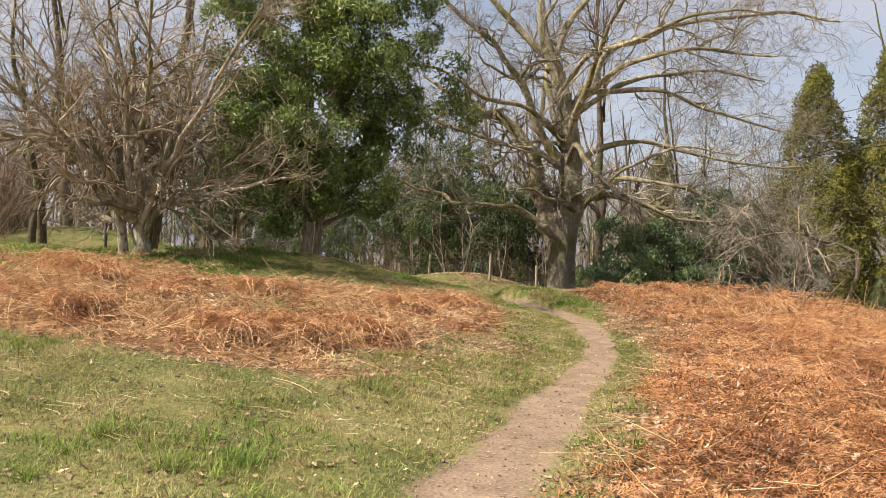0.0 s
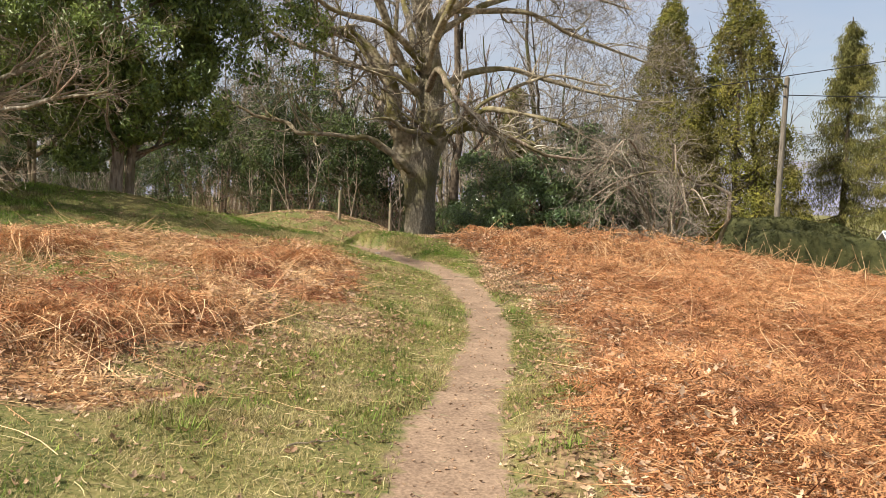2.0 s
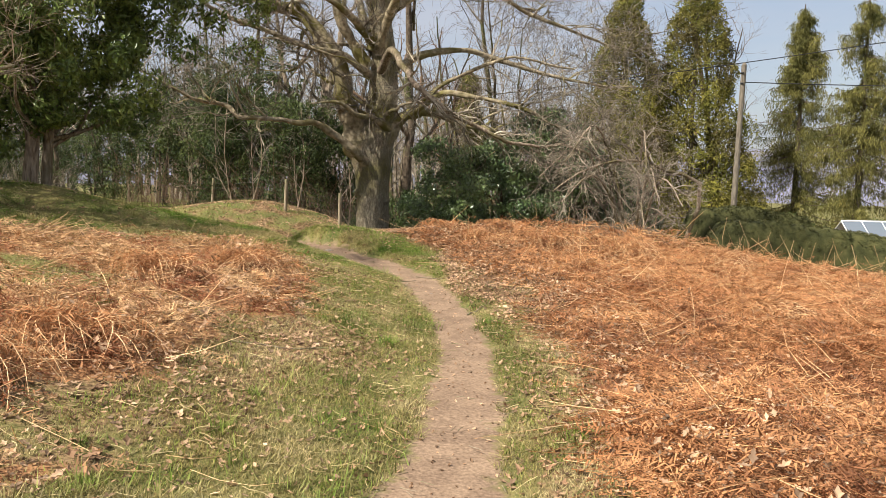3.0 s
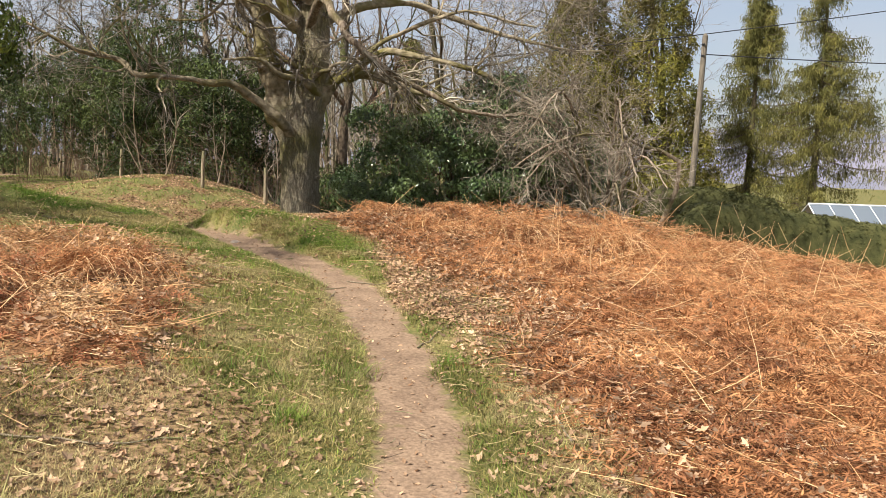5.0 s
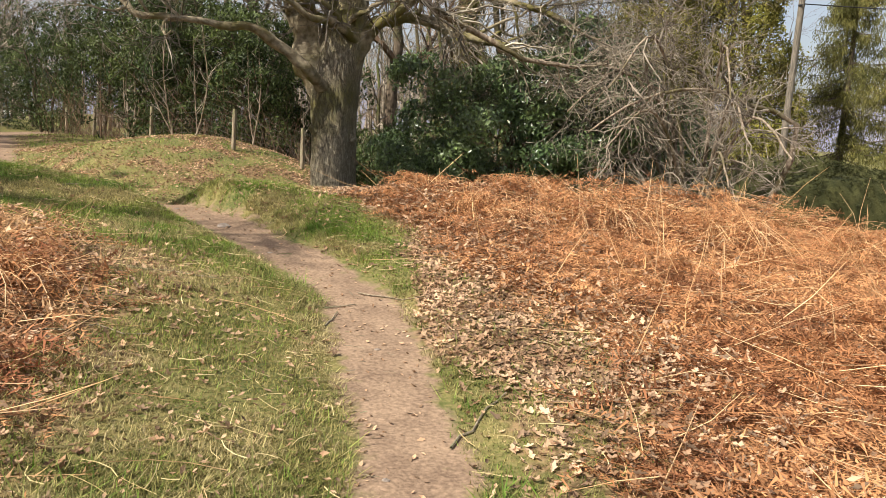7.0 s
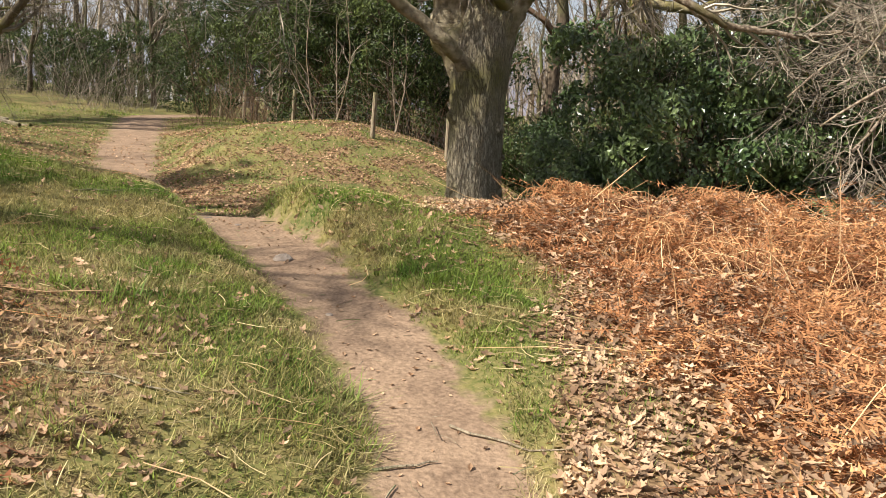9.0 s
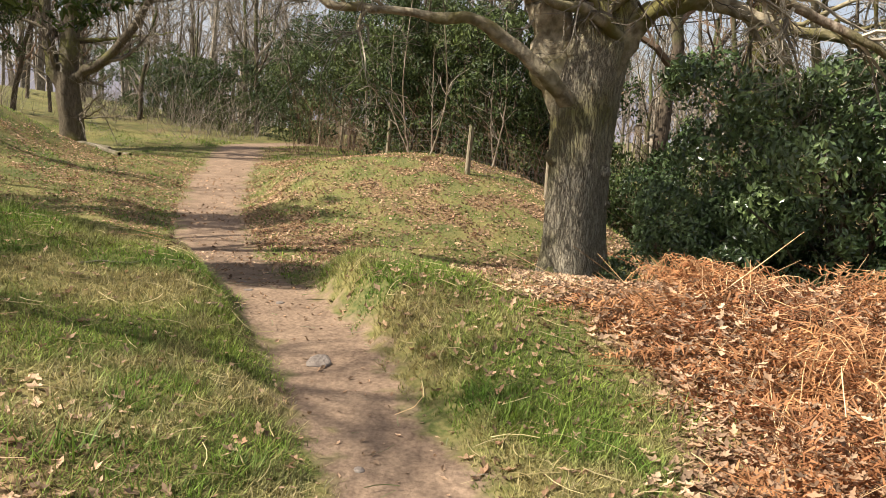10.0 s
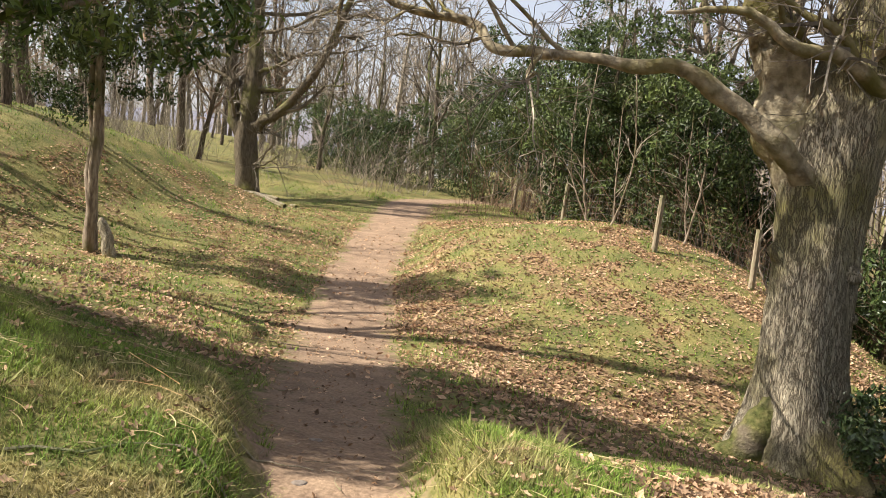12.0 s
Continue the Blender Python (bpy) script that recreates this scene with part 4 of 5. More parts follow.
# ---- fence, pole, hedge, greenhouse ----
def fence():
    t = root("fence", 0, 0, 0, "wire-mesh stock fence on weathered wooden posts", "fence")
    line = [(4.65, 30.8), (3.7, 31.4), (1.9, 31.9), (-0.6, 36.6), (-3.2, 42.9), (-4.8, 46.5)]
    for k, (x, y) in enumerate(line):
        bm = bmesh.new()
        bmesh.ops.create_cone(bm, cap_ends=True, segments=8, radius1=0.06, radius2=0.055, depth=1.5, matrix=Matrix.Translation((0, 0, 0.35)))
        p = part("post", bm, WOOD, t)
        p.matrix_world = pose(x, y, gz(x, y), rng.uniform(-3, 3), rng.uniform(0, 6), 0)
    for (x0, y0), (x1, y1) in zip(line, line[1:]):
        u = np.linspace(0, 1, 8)
        g = np.stack([x0 + (x1 - x0) * u, y0 + (y1 - y0) * u], -1)
        z = height(g[:, 0], g[:, 1])
        rows = [np.stack([g[:, 0], g[:, 1], z + h], -1) for h in (0.08, 0.22, 0.36, 0.50, 0.66, 0.82, 0.98)]
        u2 = np.linspace(0, 1, 18)
        g2 = np.stack([x0 + (x1 - x0) * u2, y0 + (y1 - y0) * u2], -1)
        z2 = height(g2[:, 0], g2[:, 1])
        ups = np.stack([np.concatenate([g2, (z2 + 0.08)[:, None]], 1), np.concatenate([g2, (z2 + 0.82)[:, None]], 1)], 1)
        a = tubes(np.stack(rows), np.full((7, 8), 0.0022), 3)
        b = tubes(ups, np.full((18, 2), 0.0018), 3)
        mesh("wire_mesh", *joined([a, b]), WIRE, t)


fence()


def utility_pole(x, y):
    z = gz(x, y)
    t = root("utility_pole", x, y, z, "weathered wooden utility pole leaning slightly", "pole")
    top = 7.1 - z
    P, R = limb([(0, 0, -0.3), (0.12, 0, top * 0.5), (0.25, 0, top)], 0.15, 0.11, 6)
    mesh("pole", *tubes(P[None], R[None], 12), POLEWOOD, t, smooth=True)
    bm = bmesh.new()
    bmesh.ops.create_cone(bm, cap_ends=True, segments=10, radius1=0.12, radius2=0.05, depth=0.1, matrix=Matrix.Translation((0.25, 0, top + 0.05)))
    part("cap", bm, POLEWOOD, t)
    for dz in (0.35, 0.8):
        bm = bmesh.new()
        bmesh.ops.create_cone(bm, cap_ends=True, segments=8, radius1=0.05, radius2=0.03, depth=0.14, matrix=pose(0.13, -0.08, top - dz, 90, 0, 0))
        part("insulator", bm, CABLE, t)
    return t


utility_pole(21.6, 35.2)


def cable(a, b, sag, label):
    u = np.linspace(0, 1, 24)[:, None]
    p = np.array(a) * (1 - u) + np.array(b) * u
    p[:, 2] -= sag * 4 * (u * (1 - u))[:, 0]
    tagged(mesh("cable", *tubes(p[None], np.full((1, 24), 0.022), 5), CABLE), label, "cable", "overhead cables")


cable((21.85, 35.1, 6.35), (57.7, 35.0, 8.57), 0.35, "black overhead cable strung from the pole")
cable((4.0, 40.3, 4.6), (50.7, 34, 13.02), 0.5, "black overhead cable rising past the cypresses")


def hedge(pts, width, top, label):
    """A clipped hedge along a line: a rounded body with a skin of small leaves."""
    t = root("hedge", 0, 0, 0, label, "hedge", "clipped hedges")
    P, _ = limb(pts, 1, 1, 40)
    U = unit(np.gradient(P, axis=0))
    S = np.stack([U[:, 1], -U[:, 0], np.zeros(40)], -1)
    g = height(P[:, 0], P[:, 1]) - 0.2
    a = np.linspace(-1, 1, 15)
    prof_x = np.sign(a) * np.abs(a) ** 0.6
    prof_z = (1 - np.abs(a) ** 3.2) ** 0.75
    end = np.minimum(np.minimum(np.arange(40), np.arange(39, -1, -1)) / 4.0, 1) ** 0.5
    hz = P[:, 2] - g
    V = P[:, None] * np.array([1, 1, 0]) + S[:, None] * (prof_x[None, :, None] * width * (0.35 + 0.65 * end)[:, None, None])
    V[:, :, 2] = g[:, None] + hz[:, None] * prof_z[None] * (0.35 + 0.65 * end)[:, None]
    V += rng.normal(size=V.shape) * 0.025
    V[:, :, 2] += 0.06 * wob(V[:, :, 0], V[:, :, 1], 1.7)
    k, m = np.meshgrid(np.arange(39), np.arange(14), indexing="ij")
    o = (k * 15 + m).ravel()
    mesh("body", V.reshape(-1, 3), np.stack([o, o + 1, o + 16, o + 15], -1), HEDGE, t, smooth=True)
    n = 16000
    k, m = rng.uniform(0, 38.99, n), rng.uniform(0, 13.99, n)
    k0, m0 = k.astype(int), m.astype(int)
    p = V[k0, m0] + (V[k0 + 1, m0] - V[k0, m0]) * (k - k0)[:, None] + (V[k0, m0 + 1] - V[k0, m0]) * (m - m0)[:, None]
    mesh("leaves", *leaves(p + rng.normal(size=p.shape) * 0.025, 0.04, 0.5), HEDGE, t)


hedge([(13.2, 25.2, 0.75), (16.5, 25.4, 0.7), (19.5, 25.0, 0.32), (24, 23.5, -0.1), (30, 21, -0.5)], 0.85, 0.6, "long clipped dark green hedge with rounded top")
hedge([(15.0, 28.8, 0.95), (18.0, 29.2, 1.05), (19.2, 29.0, 0.85), (20.6, 28.6, 0.6)], 1.0, 1.0, "taller rounded clipped hedge mound")


def greenhouse(x, y, z, turn):
    t = root("greenhouse", x, y, z, "low greenhouse with white metal frame and glass panes", "greenhouse", turn=turn)
    L, Wd, eave, ridge = 6.0, 2.2, 1.3, 2.15

    def bar(a, b, r, name="frame_bar"):
        P = np.array([a, b], float)[None]
        mesh(name, *tubes(P, np.full((1, 2), r), 4), ALU, t)

    for zz, yy in ((eave, -Wd / 2), (eave, Wd / 2), (ridge, 0), (0.02, -Wd / 2), (0.02, Wd / 2)):
        bar((0, yy, zz), (L, yy, zz), 0.035)
    for k in range(9):
        xx = L * k / 8
        for s in (-1, 1):
            bar((xx, s * Wd / 2, 0), (xx, s * Wd / 2, eave), 0.02)
            bar((xx, s * Wd / 2, eave), (xx, 0, ridge), 0.02)
    q = []
    for k in range(8):
        a, b = L * k / 8 + 0.02, L * (k + 1) / 8 - 0.02
        for s in (-1, 1):
            q.append([(a, s * Wd / 2, 0.05), (b, s * Wd / 2, 0.05), (b, s * Wd / 2, eave - 0.03), (a, s * Wd / 2, eave - 0.03)])
            q.append([(a, s * Wd / 2, eave + 0.02), (b, s * Wd / 2, eave + 0.02), (b, s * 0.03, ridge - 0.02), (a, s * 0.03, ridge - 0.02)])
    for c in q:
        c = np.array(c)
        nrm = unit(np.cross(c[1] - c[0], c[3] - c[0])) * 0.004
        v = np.concatenate([c - nrm, c + nrm])
        p = mesh("pane", v, [(0, 1, 2, 3), (4, 7, 6, 5), (0, 4, 5, 1), (1, 5, 6, 2), (2, 6, 7, 3), (3, 7, 4, 0)], GLASS, t)
        p.visible_shadow = False


greenhouse(22.0, 29.0, -1.55, -14)


def far_house(x, y, z, turn):
    t = root("house", x, y, z, "pale rendered house with a slate roof across the valley", "house", turn=turn)
    w, d, h = 5.0, 3.5, 4.5
    bm = bmesh.new()
    bmesh.ops.create_cube(bm, size=1.0, matrix=Matrix.Translation((0, 0, h / 2)) @ Matrix.Diagonal((2 * w, 2 * d, h, 1)))
    wall = part("wall", bm, RENDER_WALL, t)
    v = [(-w - 0.3, -d - 0.3, h), (w + 0.3, -d - 0.3, h), (w + 0.3, d + 0.3, h), (-w - 0.3, d + 0.3, h), (-w - 0.3, 0, h + 2.6), (w + 0.3, 0, h + 2.6)]
    bm = bmesh.new()
    q = [bm.verts.new(p) for p in v]
    for f in ((0, 1, 5, 4), (2, 3, 4, 5), (0, 4, 3), (1, 2, 5), (3, 2, 1, 0)):
        bm.faces.new([q[i] for i in f])
    part("roof", bm, SLATE, t)
    for wx in (-3.2, 0, 3.2):
        for wz in (1.2, 3.3):
            bm = bmesh.new()
            bmesh.ops.create_cube(bm, size=1.0, matrix=Matrix.Translation((wx, -d - 0.02, wz)) @ Matrix.Diagonal((1.1, 0.1, 1.2, 1)))
            part("window", bm, GLASS, wall)


far_house(-25.4, 110, gz(-25.4, 110), 12)


# ---- grass, bracken, leaves ----
def scatter(n, x0, x1, y0, y1, weight):
    x, y = rng.uniform(x0, x1, n), rng.uniform(y0, y1, n)
    keep = rng.uniform(0, 1, n) < weight(x, y)
    return x[keep], y[keep]


def blades(x, y, h, w, lean):
    n = len(x)
    b = drop(x, y)
    a = rng.uniform(0, 2 * np.pi, n)
    d = np.stack([np.cos(a), np.sin(a), np.zeros(n)], -1)
    s = np.stack([-np.sin(a), np.cos(a), np.zeros(n)], -1)
    hh = (h * rng.uniform(0.4, 1.4, n) * (1 + 0.55 * wob(x, y, 3.4, 9.0)))[:, None]
    ww = (w * rng.uniform(0.6, 1.3, n))[:, None]
    le = (lean * rng.uniform(0.2, 1.6, n))[:, None]
    up = np.array([0, 0, 1.0])
    tip = b + up * hh * (1 - 0.25 * np.minimum(le, 2)) + d * hh * le
    v = np.stack([b - s * ww - up * 0.01, b + s * ww - up * 0.01, tip], 1)
    return v.reshape(-1, 3), np.arange(n * 3).reshape(-1, 3)


def grass_w(x, y):
    d, w = path_d(x, y)
    return smooth(0.85, 1.2, np.abs(d) / w + 0.18 * wob(x, y, 5.0) + 0.16 * wob(x, y, 11.0, 2.0)) * (1 - 0.85 * fern_zone(x, y)) * (1 - 0.5 * litter_zone(x, y)) * (1 - 0.7 * leaf_bank(x, y)) * (0.75 + 0.2 * wob(x, y, 2.3, 1.0) + 0.25 * wob(x, y, 6.5, 3.0))


gxs, gys = scatter(720000, -5.5, 5.0, 1.5, 21.5, grass_w)
near = scatter(640000, -1.6, 4.6, 7.5, 20.5, lambda x, y: grass_w(x, y) * (np.abs(x - path_x(y)) < 2.3))
gxs, gys = np.concatenate([gxs, near[0]]), np.concatenate([gys, near[1]])
dry = rng.uniform(0, 1, len(gxs)) > smooth(13.0, 17.0, gys + 1.5 * wob(gxs, gys, 0.9, 3.0)) * 0.76 + 0.14 + 0.35 * smooth(6.5, 4.0, gys)
tagged(mesh("grass", *blades(gxs[~dry], gys[~dry], 0.042, 0.0040, 1.2), GRASS), "short green turf grass beside the dirt path", "grass", kind="stuff")
tagged(mesh("grass", *blades(gxs[dry], gys[dry], 0.038, 0.0038, 1.5), DRY_GRASS), "winter-worn yellowish turf beside the path", "grass", kind="stuff")
gxs, gys = scatter(130000, -5.5, 5.0, 1.5, 20.5, lambda x, y: grass_w(x, y) * smooth(0.45, 0.8, wob(x, y, 4.5, 7.0) + 0.5 * wob(x, y, 1.1, 2.0)))
tagged(mesh("grass", *blades(gxs, gys, 0.075, 0.0042, 1.0), GRASS), "longer green tufts standing out of the turf", "grass", kind="stuff")
cx, cy = scatter(2600, -6.5, 3.6, 2.0, 19.5, lambda x, y: grass_w(x, y) * smooth(-0.25, 0.45, wob(x, y, 1.4, 2.5)) * (0.35 + 0.65 * smooth(8.5, 6.5, y)))
gxs, gys = np.repeat(cx, 60), np.repeat(cy, 60)
spread = np.repeat(rng.uniform(0.03, 0.11, len(cx)), 60)
gxs, gys = gxs + rng.normal(size=len(gxs)) * spread, gys + rng.normal(size=len(gys)) * spread
tagged(mesh("grass", *blades(gxs, gys, 0.10, 0.0045, 1.1), GRASS), "rough leaning grass tussocks on the open slope", "grass", kind="stuff")
gxs, gys = scatter(160000, -14, 6, 21, 44, lambda x, y: grass_w(x, y) * 0.8)
tagged(mesh("grass", *blades(gxs, gys, 0.055, 0.012, 0.8), GRASS), "thin mossy grass in the hollow under the trees", "grass", kind="stuff")
gxs, gys = scatter(90000, -12, -4, 12, 22, grass_w)
tagged(mesh("grass", *blades(gxs, gys, 0.06, 0.01, 0.8), GRASS), "green grass on the mound around the hawthorn", "grass", kind="stuff")
gxs, gys = scatter(420000, -5.5, 5.0, 1.5, 20.5, lambda x, y: grass_w(x, y) * (1 - 0.65 * smooth(15.5, 17.5, y)) * np.clip(0.3 + 1.1 * wob(x, y, 1.3, 4.0), 0.04, 1))
tagged(mesh("straw_grass", *blades(gxs, gys, 0.035, 0.0024, 2.6), STRAW), "dry yellow straw among the turf", "grass", kind="stuff")


def heap(x, y):
    """Height of the flattened bracken mat above the ground."""
    z = fern_zone(x, y)
    return z * (0.16 + 0.16 * np.clip(wob(x, y, 1.5, 2.0) + wob(x, y, 0.7, 6.0), 0, None) + 0.12 * smooth(15, 17.5, y) * smooth(3.2, 4, x) * (1 - smooth(7, 9, x)))


def fronds(n, x0, x1, y0, y1):
    """Collapsed fern fronds: a thin bent rib with rows of narrow pinnae."""
    x, y = scatter(n, x0, x1, y0, y1, lambda x, y: fern_zone(x, y) ** 1.5 * (1 - smooth(x1 - 4.5, x1, x + wob(x, y, 1.1)) * (5 < x1 < 12)) * smooth(y0, y0 + 2.5, y + wob(x, y, 1.4)))
    n = len(x)
    h = heap(x, y)
    b = drop(x, y) + np.array([0, 0, 1.0]) * (h * rng.uniform(0.2, 1.0, n))[:, None]
    a = rng.uniform(0, 2 * np.pi, n)
    el = rng.normal(0.08, 0.28, n)
    d = np.stack([np.cos(a) * np.cos(el), np.sin(a) * np.cos(el), np.sin(el)], -1)
    ln = rng.uniform(0.25, 0.6, n)
    u = np.linspace(0, 1, 3)
    P = b[:, None] + d[:, None] * (ln[:, None] * u)[:, :, None]
    P[:, :, 2] -= (ln[:, None] * 0.35 * u**2)
    P[:, :, 2] = np.maximum(P[:, :, 2], height(P[:, :, 0], P[:, :, 1]) + 0.012)
    rib = tubes(P[:, ::2], np.full((n, 2), 0.0018), 3)
    m = 23
    t = np.linspace(0.15, 0.98, m) * 2
    i0 = np.minimum(t.astype(int), 1)
    at = P[:, i0] + (P[:, i0 + 1] - P[:, i0]) * (t - i0)[None, :, None]
    tan = unit(P[:, i0 + 1] - P[:, i0])
    side = unit(np.cross(tan, np.array([0, 0, 1.0]) + rng.normal(size=(n, 1, 3)) * 0.4))
    sg = np.where(np.arange(m) % 2, 1.0, -1.0)[None, :, None]
    pl = (np.linspace(1.0, 0.25, m)[None] * ln[:, None] * 0.16 * rng.uniform(0.5, 1.2, (n, m)))[:, :, None]
    tip = at + side * sg * pl + tan * pl * 0.4 + rng.normal(size=at.shape) * pl * 0.35
    wd = tan * 0.0075
    v = np.stack([at - wd, at + wd, tip], 2).reshape(-1, 3)
    f = np.arange(len(v)).reshape(-1, 3)
    return rib, (v, f)


for area, lab in (((25000, 0.4, 14.5, -4.0, 19.5), "flattened rust-brown dead bracken fronds covering the slope"), ((19000, 0.8, 9.0, -1.0, 18.6), "matted broken bracken fronds beside the path"), ((15500, -13, 1.2, 5.5, 17.0), "clumped rust-brown dead bracken fronds on the rise")):
    rib, pin = fronds(*area)
    tone = BRACKEN if area[1] > 0 else BRACKEN_PALE
    t = tagged(mesh("bracken", *pin, tone), lab, "bracken", kind="stuff")
    mesh("rib", *rib, tone, t)


def stalks(n, x0, x1, y0, y1, ln, el_mean, el_dev, r=0.0035):
    x, y = scatter(n, x0, x1, y0, y1, fern_zone)
    n = len(x)
    b = drop(x, y) + np.array([0, 0, 1.0]) * (heap(x, y) * rng.uniform(0.1, 1.0, n))[:, None]
    a = rng.uniform(0, 2 * np.pi, n)
    el = rng.normal(el_mean, el_dev, n)
    d = np.stack([np.cos(a) * np.cos(el), np.sin(a) * np.cos(el), np.sin(el)], -1)
    L = (ln * rng.uniform(0.5, 1.4, n))[:, None]
    P = np.stack([b, b + d * L * 0.5, b + d * L + rng.normal(size=(n, 3)) * L * 0.08], 1)
    P[:, :, 2] = np.maximum(P[:, :, 2], height(P[:, :, 0], P[:, :, 1]) + 0.01)
    return tubes(P, np.full((n, 1), r) * np.array([[1.2, 1.0, 0.5]]), 4)


tagged(mesh("bracken_stalks", *stalks(6000, 0.4, 14, -4, 19.3, 0.55, 0.08, 0.2, 0.0023), STALK), "straw-coloured bracken stalks lying across the fronds", "bracken", kind="stuff")
tagged(mesh("bracken_stalks", *stalks(2600, -10, 1.0, 7, 17, 0.45, 0.1, 0.3, 0.0024), STALK), "straw-coloured broken bracken stalks on the rise", "bracken", kind="stuff")
tagged(mesh("bracken_stalks", *stalks(170, 3.5, 14, 13.5, 19.3, 0.55, 1.0, 0.3, 0.0028), STALK), "upright dry bracken stalks along the crest", "bracken", kind="stuff")


def fallen(n, x0, x1, y0, y1, weight, size, lift=0.01):
    x, y = scatter(n, x0, x1, y0, y1, weight)
    n = len(x)
    c = drop(x, y)
    c[:, 2] += lift + 0.9 * heap(x, y) * rng.uniform(0, 1, n)
    a = rng.uniform(0, 2 * np.pi, n)
    tilt = rng.normal(size=(n, 3)) * 0.35 + np.array([0, 0, 1.0])
    nz = unit(tilt)
    d = unit(np.cross(nz, np.stack([np.cos(a), np.sin(a), np.zeros(n)], -1)))
    w = np.cross(nz, d)
    s = (size * rng.uniform(0.55, 1.3, n))[:, None]
    curl = rng.uniform(0.05, 0.75, n)[:, None]
    ring = [(-1.0, 0.0, 0.5), (-0.45, 0.30, 0.5), (-0.2, 0.2, 0.25), (0.2, 0.58, 0.8), (0.42, 0.3, 0.4), (1.0, 0.05, 0.9), (0.4, -0.32, 0.4), (0.15, -0.56, 0.8), (-0.22, -0.22, 0.25), (-0.5, -0.3, 0.5)]
    if size < 0.025 or size > 0.034:
        ring = [ring[i] for i in (0, 1, 3, 5, 7, 9)]
    m = len(ring)
    v = [c] + [c + d * s * p + w * s * q + nz * s * curl * z for p, q, z in ring]
    k = np.arange(n)[:, None] * (m + 1)
    return np.stack(v, 1).reshape(-1, 3), np.concatenate([k + [0, 1 + i, 1 + (i + 1) % m] for i in range(m)])


tagged(mesh("leaf_litter", *fallen(78000, -4, 6.5, 2, 20.5, lambda x, y: (0.06 + 0.12 * smooth(13, 15, y) * smooth(0, 0.5, x - path_x(y)) + 0.5 * litter_zone(x, y) + 0.5 * leaf_bank(x, y) + fern_zone(x, y) * (0.08 + 0.14 * (np.abs(x - path_x(y)) < 2.5))) * (np.abs(path_d(x, y)[0]) > path_d(x, y)[1]), 0.033), OAKLEAF), "fallen brown oak leaves scattered along the path", "leaves", kind="stuff")
tagged(mesh("leaf_litter", *fallen(115000, -10, 6, 20, 38, lambda x, y: (0.05 + 0.9 * litter_zone(x, y)) * (0.12 + (np.abs(path_d(x, y)[0]) > path_d(x, y)[1])), 0.036), OAKLEAF), "carpet of fallen oak leaves in the hollow", "leaves", kind="stuff")

tagged(mesh("leaf_litter", *fallen(70000, 1.2, 6.5, 3, 19.8, lambda x, y: leaf_bank(x, y) * smooth(10, 13, y) * (np.abs(path_d(x, y)[0]) > path_d(x, y)[1] * 1.1), 0.029), OAKLEAF), "drift of pale brown oak leaves along the bracken's edge", "leaves", kind="stuff")
bits = fallen(52000, -3.5, 4.5, 4, 20.5, lambda x, y: (0.16 + 0.3 * smooth(7, 9, y) * smooth(16, 13.5, y)) * grass_w(x, y) + 0.1 * fern_zone(x, y), 0.017, 0.02)
tagged(mesh("leaf_litter", *bits, OAKLEAF), "small broken leaf pieces caught in the turf", "leaves", kind="stuff")
frag = fallen(34000, -2, 4, 1.0, 34, lambda x, y: 0.5 * (np.abs(path_d(x, y)[0]) < path_d(x, y)[1] * 1.15), 0.016, 0.003)
tagged(mesh("leaf_litter", *frag, OAKLEAF), "small leaf fragments trodden into the path", "leaves", kind="stuff")


def strands(n, x0, x1, y0, y1, weight, lo, hi, material, label):
    """Long dry strands lying on the turf."""
    x, y = scatter(n, x0, x1, y0, y1, weight)
    n = len(x)
    a = rng.uniform(0, 2 * np.pi, n)
    ln = rng.uniform(lo, hi, n)
    bend = rng.normal(size=n) * 0.5
    u = np.linspace(-0.5, 0.5, 4)
    px = x[:, None] + np.cos(a[:, None] + bend[:, None] * u) * ln[:, None] * u
    py = y[:, None] + np.sin(a[:, None] + bend[:, None] * u) * ln[:, None] * u
    P = np.stack([px, py, height(px, py) + 0.02 + 0.012 * rng.uniform(0, 1, (n, 1)) + 0.004 * rng.uniform(0, 1, (n, 4))], -1)
    tagged(mesh("straw", *tubes(P, rng.uniform(0.0011, 0.0026, (n, 1)) * np.ones((1, 4)), 3), material), label, "straw", kind="stuff")


strands(7000, -3.5, 4.2, 5, 20.3, lambda x, y: 0.8 * grass_w(x, y), 0.05, 0.2, STRAW, "pale dry grass strands lying on the turf")
strands(420, -2.5, 4.2, 7, 20.0, lambda x, y: 0.7 * grass_w(x, y) * (0.5 + 0.5 * wob(x, y, 1.2, 8.0)), 0.2, 0.6, STALK, "broken bracken stalks scattered over the grass")
strands(3200, -2.0, 4.0, 3, 28, lambda x, y: 0.6 * (np.abs(path_d(x, y)[0]) < path_d(x, y)[1] * 1.1), 0.03, 0.14, WOOD, "short twigs trodden into the path")


